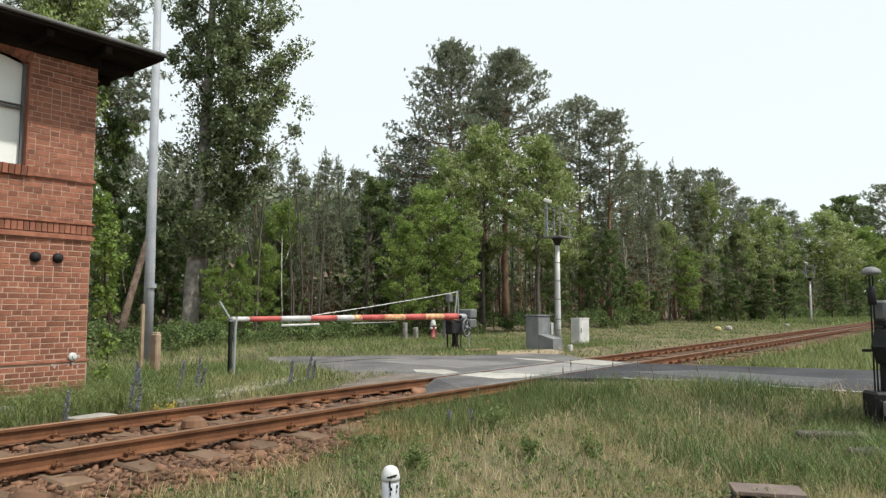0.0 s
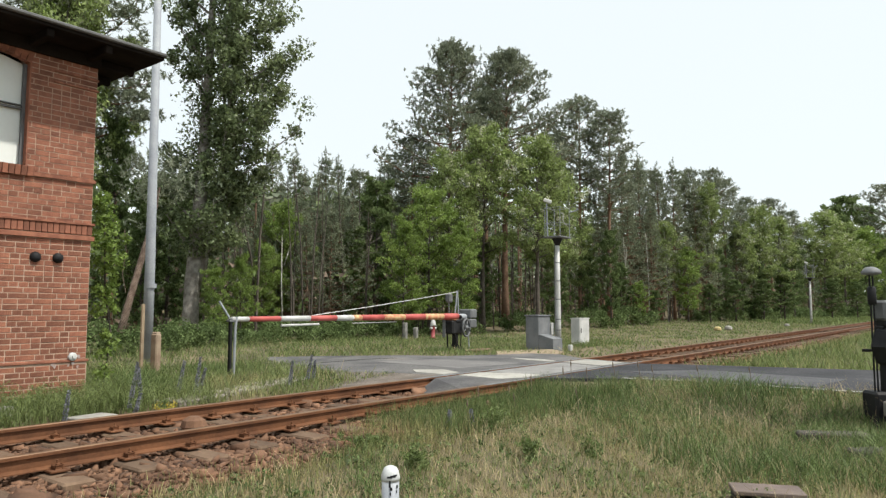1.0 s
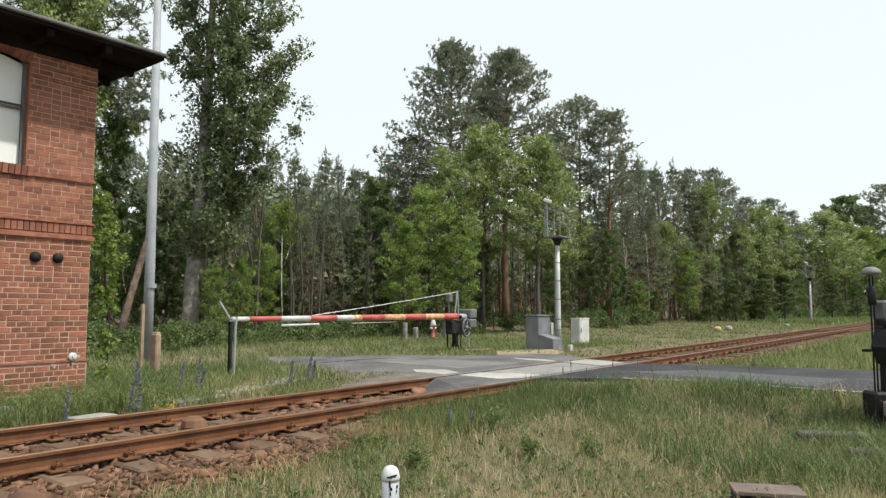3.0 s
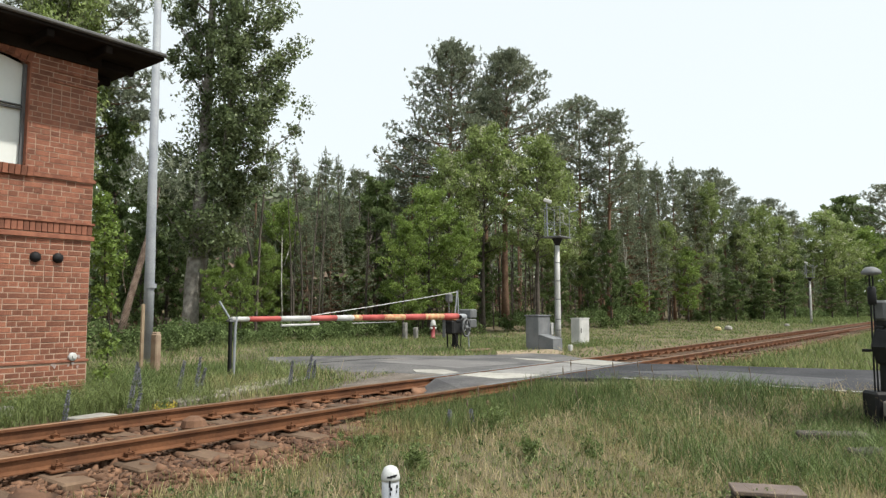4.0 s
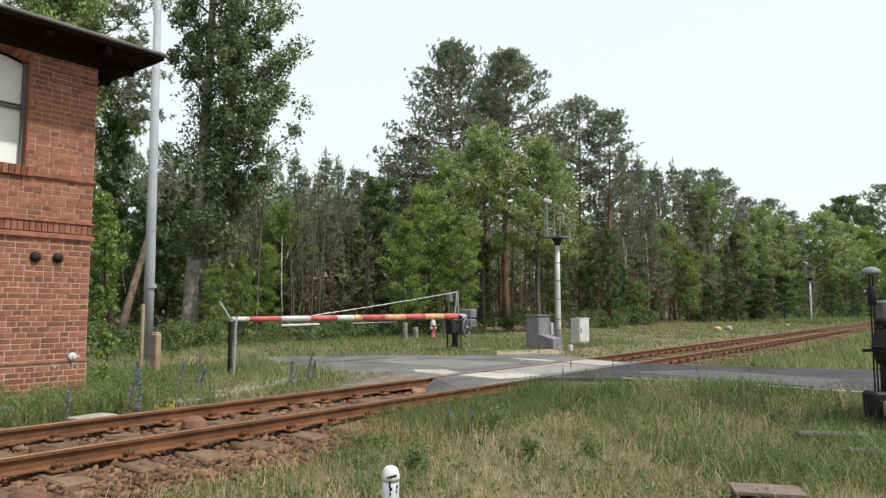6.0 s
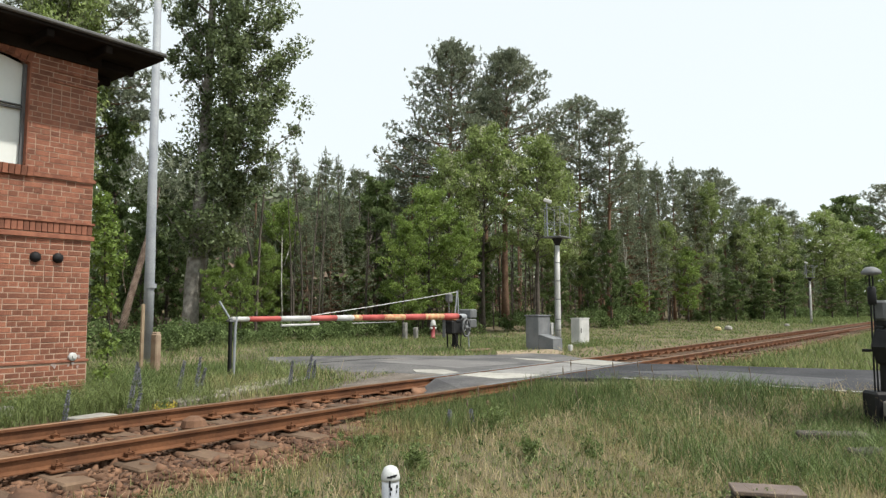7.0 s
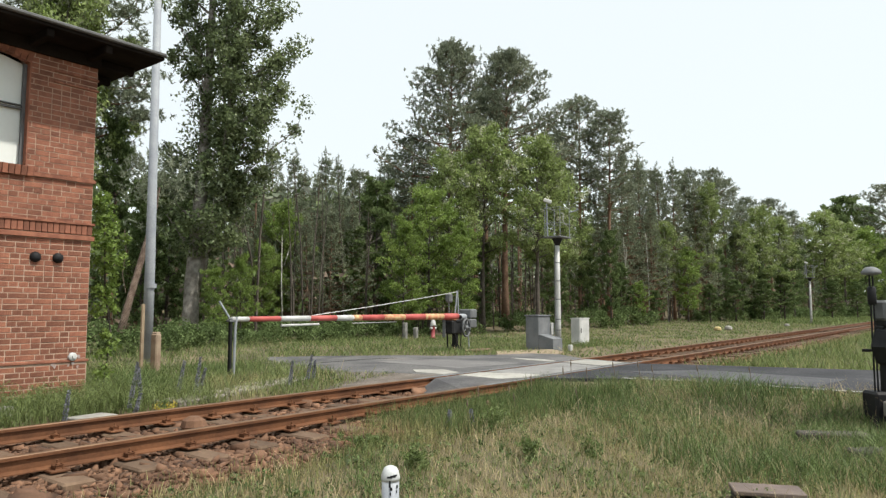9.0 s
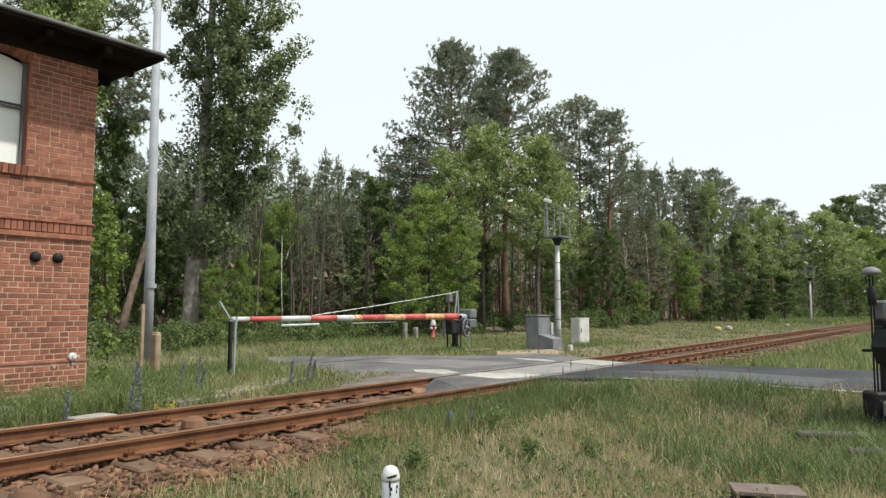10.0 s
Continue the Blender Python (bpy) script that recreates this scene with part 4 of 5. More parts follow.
p3 = make_tree("young_pine", 23, dict(height=12.0, clear=0.2, limbs=105, reach=lambda u, a: 1.9 * (1 - u) + 0.06, rise=lambda u: 0.1 + 0.4 * u, trunk_r=0.11, twigs=2, per_twig=1, start=0.35, whorl=5, bend=0.15), M_BARKPINE, M_YOUNG,
               "young pine with pointed grey-green crown", "tree", "young pines", needles=(3, 12, 0.11, 0.3, 0.18, 0.044))
oval = lambda u, a: 2.9 * math.sqrt(max(0.04, 1 - (1.7 * u - 0.72) ** 2)) * (0.85 + 0.3 * math.sin(3 * a + 5 * u))
d1 = make_tree("deciduous_tree", 24, dict(height=12.0, clear=0.16, limbs=36, reach=oval, rise=lambda u: 0.3 + 0.6 * u, trunk_r=0.17, twigs=5, start=0.35), M_BARK, M_LEAFOAK,
               "dark green deciduous tree at the forest edge", "tree", "forest broadleaf trees", leaves=(0.42, 34, 0.2, 0.155, 0.7))
d2 = make_tree("deciduous_tree", 25, dict(height=9.0, clear=0.14, limbs=34, reach=lambda u, a: 0.85 * oval(u, a), rise=lambda u: 0.3 + 0.6 * u, trunk_r=0.11, twigs=5, start=0.3), M_BARK, M_LEAFROB,
               "bright green young broadleaf tree at forest edge", "tree", "bright broadleaf trees", leaves=(0.40, 44, 0.14, 0.09, 0.65))
d3 = make_tree("robinia_tree", 26, dict(height=11.0, clear=0.36, limbs=32, reach=lambda u, a: 0.95 * oval(u, a), rise=lambda u: 0.4 + 0.6 * u, trunk_r=0.13, twigs=5, start=0.35), M_BARK, M_BLOSSOM,
               "robinia with pale green leaves and cream blossom", "tree", "robinias", leaves=(0.42, 40, 0.15, 0.09, 0.7), blossom=75)
place(pa, [(33.4, 25.5, 17.7, 0, 1.0)], 18.0)
place(pb, [(37.0, 23.8, 17.7, 0, 1.0)], 17.4)
place(p2, [(42.9, 21.6, 15.4, 0, 1.25), (42.8, 19.5, 14.3, 67, 1.20), (61.3, 18.5, 13.1, 134, 1.10), (63.5, 18.0, 12.6, 201, 1.10), (69.8, 17.6, 11.6, 268, 1.10), (74.1, 16.7, 11.9, 335, 1.20), (82.3, 16.7, 11.6, 42, 1.20), (58.8, 19.6, 12.8, 109, 0.90), (55.9, 21.7, 12.5, 176, 0.90), (34.2, 33.7, 10.6, 243, 1.00), (37.0, 33.6, 11.4, 310, 1.00), (32.7, 27.9, 11.9, 17, 1.45), (14.9, 29.4, 11.9, 84, 0.85), (13.1, 28.1, 15.2, 151, 1.30), (10.7, 28.0, 13.3, 218, 1.20), (43.0, 29.3, 18.0, 285, 1.00), (45.7, 24.8, 14.1, 352, 1.00), (57.3, 23.7, 12.9, 59, 0.90), (119.5, 11.0, 19.5, 126, 1.60), (67.7, 17.7, 10.7, 193, 0.90)], 15.2)
place(p3, [(28.4, 36.2, 12.0, 0, 1.00), (30.2, 36.0, 11.9, 67, 1.00), (29.5, 34.0, 10.4, 134, 1.00), (31.2, 33.8, 11.8, 201, 1.05), (33.1, 34.8, 11.8, 268, 0.90), (32.3, 32.8, 10.7, 335, 1.00), (28.0, 31.3, 9.5, 42, 1.10), (25.2, 31.1, 8.9, 109, 1.10), (24.1, 31.9, 9.0, 176, 1.10), (31.7, 30.5, 9.6, 243, 1.10), (26.2, 27.5, 8.1, 310, 1.10), (23.4, 27.4, 7.4, 17, 1.10), (51.4, 22.2, 13.9, 84, 1.00), (52.9, 21.3, 13.6, 151, 1.00), (54.3, 20.4, 12.9, 218, 1.00), (55.6, 19.8, 13.3, 285, 1.00), (57.8, 19.6, 12.8, 352, 1.00), (57.1, 18.5, 11.6, 59, 1.00), (47.4, 21.4, 10.0, 126, 1.00), (48.8, 20.6, 9.5, 193, 1.10), (50.3, 19.6, 9.3, 260, 1.10), (59.1, 18.6, 9.9, 327, 1.10), (63.7, 17.2, 9.1, 34, 1.10), (22.2, 30.8, 7.6, 101, 1.10), (47.0, 22.1, 8.7, 168, 1.10), (22.1, 28.4, 6.8, 235, 1.20), (23.6, 28.5, 7.2, 302, 1.20), (24.1, 26.7, 7.0, 9, 1.20), (23.9, 25.6, 6.7, 76, 1.20), (25.4, 25.5, 6.9, 143, 1.20), (22.4, 25.6, 6.0, 210, 1.20)], 12.2)
place(d1, [(27.6, 26.1, 8.4, 0, 1.00), (25.4, 25.6, 5.5, 67, 1.00), (133.8, 17.9, 20.0, 134, 1.10), (139.1, 15.7, 18.8, 201, 1.00), (128.6, 19.2, 17.8, 268, 0.90), (31.2, 21.7, 4.9, 335, 1.00), (36.8, 20.2, 5.5, 42, 0.90), (41.3, 20.3, 5.1, 109, 1.00), (45.8, 20.0, 4.3, 176, 1.00), (61.4, 18.1, 6.2, 243, 1.10), (66.0, 16.4, 7.0, 310, 1.10), (15.3, 25.8, 5.7, 17, 0.90), (19.1, 30.5, 8.0, 84, 0.80), (16.7, 29.6, 7.5, 151, 0.70), (14.0, 25.4, 4.8, 218, 0.80), (17.9, 27.7, 3.9, 285, 1.00), (13.5, 26.8, 8.9, 352, 0.55), (76.5, 15.3, 7.8, 59, 1.10), (41.0, 18.6, 6.2, 126, 0.70), (59.8, 16.3, 3.5, 193, 1.50), (64.2, 15.2, 3.7, 260, 1.50), (70.4, 14.9, 4.4, 327, 1.50), (85.0, 13.3, 4.4, 34, 1.60), (89.3, 11.5, 4.2, 101, 1.60), (55.5, 17.0, 3.0, 168, 1.40), (48.5, 18.6, 2.4, 235, 1.30), (114.4, 11.8, 9.7, 302, 1.10), (104.3, 12.1, 6.9, 9, 1.00), (149.3, 14.1, 14.7, 76, 1.20), (99.6, 8.9, 6.6, 143, 1.00)], 12.3)
place(d2, [(25.7, 20.8, 7.0, 0, 1.05), (23.4, 20.4, 5.2, 67, 0.90), (25.8, 19.0, 5.1, 134, 0.90), (22.1, 27.1, 6.4, 201, 0.85), (15.9, 21.8, 3.2, 268, 0.90), (14.6, 21.5, 2.7, 335, 0.90), (18.9, 24.5, 4.1, 42, 0.80), (53.1, 17.9, 5.5, 109, 1.00), (46.3, 18.9, 2.9, 176, 1.00), (109.2, 12.8, 11.7, 243, 1.30)], 9.3)
robinias = place(d3, [(30.5, 21.0, 10.8, 0, 0.95), (32.0, 18.6, 10.2, 67, 1.10), (28.6, 21.8, 9.3, 134, 0.90), (34.3, 18.6, 9.1, 201, 0.85), (58.3, 17.9, 10.9, 268, 0.75), (66.1, 15.9, 9.9, 335, 0.90), (70.4, 15.2, 9.4, 42, 1.00), (63.8, 16.8, 8.4, 109, 0.90), (52.6, 19.2, 7.4, 176, 0.90), (11.5, 26.6, 13.6, 243, 0.80), (41.1, 20.6, 6.5, 310, 0.80), (90.8, 14.8, 12.0, 17, 1.35), (97.0, 13.7, 11.4, 84, 1.30), (88.5, 16.2, 10.3, 151, 1.20)], 11.3)
ROBINIA_TURN = 17

# low shrubs along the forest edge
g = np.random.default_rng(31)
tips = np.stack([g.uniform(-1.5, 1.5, 26), g.uniform(-1.0, 1.0, 26), g.uniform(0.15, 1.0, 26)], -1)
tips[:, 2] *= 1.1 - 0.25 * np.abs(tips[:, 0])
v, f = cards(cloud(tips, 0.42, 110, g, 0.8), 0.12, 0.08, g, 0.2)
shrub = thing("shrub", 0, 0, 0, 0, "low dark green shrub at the forest edge", "shrub", "edge shrubs")
part("foliage", fast_mesh("foliage", v, f, M_LEAFOAK), None, shrub)
b = Build()
for c in tips[:9]:
    b.tube([(c[0] * 0.3, c[1] * 0.3, -0.2), tuple(c)], [0.02, 0.006], 4, cap=False)
part("stems", b, M_BARK, shrub)
gs = random.Random(5)
spots = [(10.6, 18.9), (12.3, 19.6), (13.9, 20.3), (15.6, 20.2), (9.0, 18.6), (17.6, 20.8), (19.8, 21.2), (22.0, 21.6), (24.3, 21.0), (28.0, 20.6), (33.3, 19.8), (39.5, 18.9), (45.0, 19.3), (56.5, 18.0), (61.0, 17.3), (67.0, 16.6), (73.0, 15.9), (80.0, 15.2), (88.0, 14.6), (95.0, 13.2), (103.0, 11.8)]
for k, (x, y) in enumerate(spots):
    s = gs.uniform(0.6, 1.15) * (0.72 if x < 21 else 1.0 if x < 40 else 1.3)
    m = pose(x, y, float(ground_z(x, y)) - 0.03, 0, 0, gs.uniform(-30, 30) - 30) @ Matrix.Diagonal((s, s, s, 1))
    if k:
        copy_thing(shrub, m)
    else:
        first_shrub = m
shrub.matrix_basis = first_shrub

# deep woods behind the edge: trunks and crowns as one mass
g = np.random.default_rng(41)
n = 520
wx = g.uniform(-10, 175, n)
wy = 27 + g.uniform(0, 1, n) * 26 - np.clip((wx - 60) / 12, 0, 7.5) + np.clip((28 - wx) / 6, 0, 6)
wz = ground_z(wx, wy)
wh = g.uniform(9.0, 12.3, n) * (1 - 0.28 * (wx < 42)) * (1 - 0.35 * (np.arctan2(wy, wx) > 0.95))
b = Build()
for x, y, z, h in zip(wx, wy, wz, wh):
    b.tube([(x, y, z - 0.1), (x + g.normal(0, 0.1), y, z + h * 0.95)], [0.13, 0.03], 5, cap=False)
woods = thing("far_woods", 0, 0, 0, 0, "dense mixed woods behind the forest edge", "woods", kind="stuff")
part("trunks", b, M_BARKPINE, woods)
b = Build()
for i in range(150):
    x = g.uniform(15, 80)
    y = 23.6 - max(0, (x - 45) / 9) + g.uniform(-1.2, 3.5)
    z, h, r = float(ground_z(x, y)), g.uniform(3.5, 8.5), g.uniform(0.025, 0.07)
    sx, sy = g.normal(0, 0.25, 2)
    b.tube([(x, y, z - 0.1), (x + sx * 0.6, y + sy * 0.3, z + h * 0.5), (x + sx * 2, y + sy, z + h)], [r, r * 0.75, r * 0.25], 5, cap=False)
    for k in range(3):
        a, f = g.uniform(0, 6.3), g.uniform(0.3, 0.9)
        b.tube([(x + sx * f, y + sy * f, z + h * f), (x + sx * f + math.cos(a) * 0.9, y + sy * f + math.sin(a) * 0.9, z + h * f + g.uniform(0, 0.6))], [r * 0.35, 0.006], 4, cap=False)
part("edge_stems", b, M_BARK, woods, "thin bare grey stems")
k = np.repeat(np.arange(n), 17)
u = g.uniform(0.22, 1.0, len(k))
r = (1.7 * np.sqrt(np.clip(1.05 - u, 0, 1)) + 0.25)
a = g.uniform(0, 6.3, len(k))
cc = np.stack([wx[k] + r * np.cos(a) * g.uniform(0.4, 1, len(k)), wy[k] + r * np.sin(a) * g.uniform(0.4, 1, len(k)), wz[k] + wh[k] * u], -1)
pts = cloud(cc, 0.8, 10, g, 0.7)
v, f = cards(pts, 0.5, 0.25, g, 0.4)
q = 4200
ux = g.uniform(-12, 170, q)
uy = 23.5 + g.uniform(0, 1, q) * 32 - np.clip((ux - 45) / 10, 0, 7)
low = np.stack([ux, uy, ground_z(ux, uy) + g.uniform(0.1, 3.2, q)], -1)
lv, lf = cards(cloud(low, 0.9, 16, g, 0.7), 0.28, 0.17, g, 0.2)
ux, uy = g.uniform(17, 48, 1700), g.uniform(23.5, 36, 1700)
low = np.stack([ux, uy, ground_z(ux, uy) + g.uniform(0.0, 0.7, 1700)], -1)
fv, ff = cards(cloud(low, 0.6, 12, g, 0.5), 0.20, 0.12, g, 0.3)
part("forest_floor_plants", fast_mesh("forest_floor_plants", fv, ff, M_LEAFOAK), None, woods)
part("undergrowth", fast_mesh("undergrowth", lv, lf, [M_LEAFOAK, M_TWIG], (g.uniform(0, 1, len(lf)) < 0.45).astype(np.int32)), None, woods)
q = 24000
ux = g.uniform(-30, 230, q)
uy = 50 + g.uniform(0, 1, q) * 14 - np.clip((ux - 40) / 8, 0, 14)
deep = np.stack([ux, uy, ground_z(ux, uy) + g.uniform(0.0, 1.0, q) * 10.0], -1)
lv, lf = cards(deep, 1.3, 0.8, g, 0.2, True)
part("deep_foliage", fast_mesh("deep_foliage", lv, lf, M_LEAFOAK), None, woods)
part("crowns", fast_mesh("crowns", v, f, [M_NEEDLE, M_LEAFOAK], (g.uniform(0, 1, len(f)) < 0.35).astype(np.int32)), None, woods)
# ---- poplar with boughs that sway ----
RIGHT, BACK = Vector((0.614, -0.790, 0)), Vector((0.790, 0.614, 0))
poplar = thing("poplar_tree", 14.25, 22.5, 0.0, 0, "tall twin-stemmed poplar with ragged windblown crown", "tree")
g = np.random.default_rng(51)
def stem(pts, radii):
    return Build().tube([RIGHT * a + BACK * c + Vector((0, 0, h)) for a, c, h in pts], radii, 12)
part("trunk", stem([(0, 0, -0.2), (0.03, 0, 0.5), (0.05, 0, 2.0), (0.25, 0, 5.0), (0.35, 0.1, 8.0), (0.45, 0.1, 11.5), (0.6, 0, 16.5)], [0.40, 0.29, 0.26, 0.23, 0.19, 0.14, 0.03]), M_BARKPOP, poplar, "grey furrowed poplar trunk", smooth=True)
part("second_stem", stem([(0.06, 0, 1.6), (0.55, 0.3, 4.0), (1.05, 0.4, 7.0), (1.25, 0.4, 10.0), (1.5, 0.3, 16.0)], [0.2, 0.18, 0.16, 0.13, 0.03]), M_BARKPOP, poplar, smooth=True)
BOUGHS = []
def bough(h, side, depth, length, rise, dense=1.0, seed=0, drop=0.0):
    """A limb from a stem at height h: it reaches to one side of the view and away from it."""
    q = np.random.default_rng(100 + seed)
    sx = 0.35 if side < 0 else 1.05
    at = RIGHT * (sx * min(1, h / 7)) + Vector((0, 0, h))
    way = (RIGHT * side + BACK * depth).normalized()
    end = way * length + Vector((0, 0, rise))
    bb = Build()
    mid = end * 0.5 + Vector((0, 0, -0.12 * rise - drop))
    bb.tube([(0, 0, 0), mid, end], [0.055, 0.035, 0.01], 6, cap=False)
    cc = []
    for k in range(9):
        f = 0.18 + 0.88 * k / 8
        p = (mid * (f / 0.5) if f < 0.5 else mid.lerp(end, (f - 0.5) / 0.5)) + Vector(q.normal(0, 0.26, 3))
        cc.append(tuple(p))
        bb.tube([end * (f * 0.9), p], [0.014, 0.005], 4, cap=False)
    pts = cloud(np.array(cc), 0.42, int(150 * dense), q, 0.95)
    v, f = cards(pts, 0.115, 0.10, q, -0.1)
    ob = part("bough", bb, M_BARKPOP, poplar)
    tagged(part("leaves", fast_mesh("leaves", v, f, M_LEAFPOP), None, ob), kind="stuff")
    ob.matrix_basis = Matrix.Translation(at)
    BOUGHS.append((ob, at, way, length))

rp = random.Random(9)
k = 0
for h, ext in ((3.2, 0.9), (4.2, 1.1), (5.0, 1.3), (5.6, 1.5), (6.3, 1.5), (7.0, 2.0), (7.6, 2.2), (8.3, 1.8), (8.9, 1.9), (9.5, 2.0), (10.2, 1.8), (11.0, 2.0), (12.0, 2.0), (13.0, 1.8), (14.2, 1.4)):
    bough(h, 1.0, rp.uniform(-0.6, 0.6), ext * rp.uniform(0.9, 1.08), 1.2 * rp.uniform(0.6, 1.2), 1.0, k)
    bough(h + 0.3, rp.uniform(0.2, 0.6), rp.choice((-1, 1)), 1.2, 1.3, 0.8, k + 40)
    gap = 5.8 < h < 9.3
    bough(h + 0.1, -1.0, rp.uniform(-0.5, 0.5), (0.35 if gap else 1.15) * rp.uniform(0.8, 1.1), 1.3, 0.18 if gap else 0.8, k + 80)
    k += 1
bough(6.2, 1.0, -0.1, 3.0, 1.5, 0.6, 150, 0.15)
bough(9.4, 1.0, 0.1, 2.5, 1.4, 0.8, 151)

# leaning pine trunk behind the signal box
b = Build().tube([(0, 0, -0.3), (0.30, -0.1, 1.2), (0.62, -0.25, 2.7), (0.85, -0.35, 3.8), (1.0, -0.4, 4.8)], [0.12, 0.10, 0.09, 0.07, 0.03], 10)
lean = thing("leaning_pine", 10.1, 19.7, 0.0, 0, "leaning reddish-brown pine trunk behind the shrubs", "tree")
part("trunk", b, material("pale_pine_bark", (0.15, 0.105, 0.08), (0.27, 0.20, 0.155), 6.0, 0.95, 0.9, dist=0.03), lean, "scaly grey-brown trunk", smooth=True)
q = np.random.default_rng(61)
v, f = shoots(np.array([(1.0 + q.normal(0, 0.45), -0.4 + q.normal(0, 0.45), 4.9 + q.normal(0, 0.5)) for i in range(30)]), 6, 16, q, 0.3, 0.4, 0.18, 0.03)
part("crown", fast_mesh("crown", v, f, M_NEEDLE), None, lean)

# climbing plant at the corner of the signal box
q = np.random.default_rng(62)
vine = thing("climbing_vine", 5.28, 10.72, 0.0, 0, "bright green climbing vine beside the brick corner", "climber")
tips = np.array([(0.05 + q.normal(0, 0.10), 0.10 + q.normal(0, 0.14), z + q.normal(0, 0.1)) for z in np.linspace(0.1, 2.1, 15)] + [(0.03 + q.normal(0, 0.13), 0.10 + q.normal(0, 0.16), z + q.normal(0, 0.1)) for z in np.linspace(2.0, 2.95, 30)]
                + [(0.22 + 0.08 * math.sin(3 * z) + q.normal(0, 0.05), 0.0 + q.normal(0, 0.06), z) for z in np.linspace(1.2, 2.4, 12)])
v, f = cards(cloud(tips, 0.15, 44, q), 0.058, 0.050, q, -0.2)
part("leaves", fast_mesh("leaves", v, f, M_LEAFROB), None, vine)
part("stem", Build().tube([(0.32, 0.0, 2.45), (0.36, 0.0, 2.1), (0.31, 0.0, 1.75), (0.38, 0.0, 1.45)], [0.008, 0.008, 0.007, 0.004], 5), M_TWIG, vine, "bare hanging tendril")
part("stem", Build().tube([(0.15, 0.2, -0.2), (0.22, 0.1, 0.8), (0.12, 0.15, 1.5), (0.05, 0.1, 2.6)], [0.011, 0.012, 0.012, 0.008], 6), M_BARK, vine)

# thin pale trunks inside the wood
rt = random.Random(4)
for x, y, h, r in ((44.0, 20.2, 5.5, 0.055), (46.3, 19.8, 6, 0.05), (20.5, 25.0, 4.6, 0.05), (29.3, 25.6, 2.6, 0.045), (28.6, 25.6, 2.4, 0.045), (49.5, 19.5, 6.5, 0.06), (52.5, 19.2, 7.5, 0.06)):
    b = Build().tube([(0, 0, -0.2), (rt.uniform(-0.15, 0.15), 0, h * 0.5), (rt.uniform(-0.3, 0.3), 0.1, h)], [r * 0.7, r * 0.55, r * 0.2], 8)
    b.tube([(0.0, 0, h * 0.7), (0.5, 0.2, h * 0.9)], [0.02, 0.006], 4)
    solo("birch_trunk", b, M_BIRCH, x, y, float(ground_z(x, y)), 0, "thin pale birch stem in the wood", "tree", "birch stems", smooth=True)

# ---- grass ----
POLYS = [np.array(p) for p in ([(10.9, 6.30), (15.1, 6.30), (15.45, 5.45), (15.73, 4.35), (16.1, 3.0), (16.5, 1.2), (18.5, -6), (14.0, -6), (11.9, 1.2), (11.9, 2.5), (12.0, 4.1), (11.66, 5.2)], FAR_ROAD)]
def inside(poly, x, y):
    r = np.zeros(len(x), bool)
    for i in range(len(poly)):
        (x1, y1), (x2, y2) = poly[i], poly[i - 1]
        r ^= ((y1 > y) != (y2 > y)) & (x < (x2 - x1) * (y - y1) / (y2 - y1 + 1e-12) + x1)
    return r


def patchy(x, y, s, seed):
    return np.sin(x * s + seed) * np.cos(y * s * 1.3 + 2 * seed) + 0.6 * np.sin(x * s * 2.7 - y * s * 2.1 + seed * 3)


def grass(name, n, x0, x1, y0, y1, h0, h1, width, mat, seed, label, keep=None, clumpy=0.5, segs=2):
    g = np.random.default_rng(seed)
    x, y = g.uniform(x0, x1, n), g.uniform(y0, y1, n)
    ok = g.uniform(0, 1, n) < 1 - clumpy * (0.5 - 0.4 * patchy(x, y, 1.7, seed))
    ok &= ~(inside(POLYS[0], x, y) | inside(POLYS[1], x, y))
    ok &= ~((y > 5.25 + 0.2 * np.sin(x * 2.1) + 0.2 * np.sin(x * 5.3)) & (y < 8.95 + 0.1 * np.sin(x * 3)))
    ok &= ~((x < 5.0) & (y > 10.42) & (y < 15.5)) & (np.hypot(x, y) > 2.6)
    ok &= np.hypot(x - 6.45, y - 1.58) > 0.35
    if keep is not None:
        ok &= keep(x, y, g)
    x, y = x[ok], y[ok]
    n = len(x)
    z = ground_z(x, y) - 0.01
    h = g.uniform(h0, h1, n) * (0.75 + 0.3 * g.uniform(0, 1, n)) * np.clip(1 + 0.25 * patchy(x, y, 0.9, seed + 1), 0.5, 1.5)
    a, l = g.uniform(0, 6.283, n), g.uniform(0.2, 1.0, n) * h
    dx, dy = np.cos(a) * l, np.sin(a) * l
    b = g.uniform(0, 6.283, n)
    wx, wy = np.cos(b) * width * 0.5, np.sin(b) * width * 0.5
    p = np.stack([x, y, z], -1)
    w = np.stack([wx, wy, 0 * wx], -1)
    m = p + np.stack([dx * 0.3, dy * 0.3, h * 0.6], -1)
    t = p + np.stack([dx, dy, h], -1)
    if segs == 2:
        v = np.stack([p - w, p + w, m + w * 0.8, m - w * 0.8, t + w * 0.12, t - w * 0.12], 1).reshape(-1, 3)
        k = np.arange(n)[:, None] * 6
        f = np.concatenate([k + [0, 1, 2, 3], k + [3, 2, 4, 5]], 1).reshape(-1, 4)
    else:
        v = np.stack([p - w, p + w, t + w * 0.15, t - w * 0.15], 1).reshape(-1, 3)
        f = np.arange(4 * n).reshape(-1, 4)
    return tagged(new(name, fast_mesh(name, v, f, mat)), label, "grass", kind="stuff")


DRY = "short dry meadow grass with straw-coloured stalks"
GREEN = "taller lush green grass"
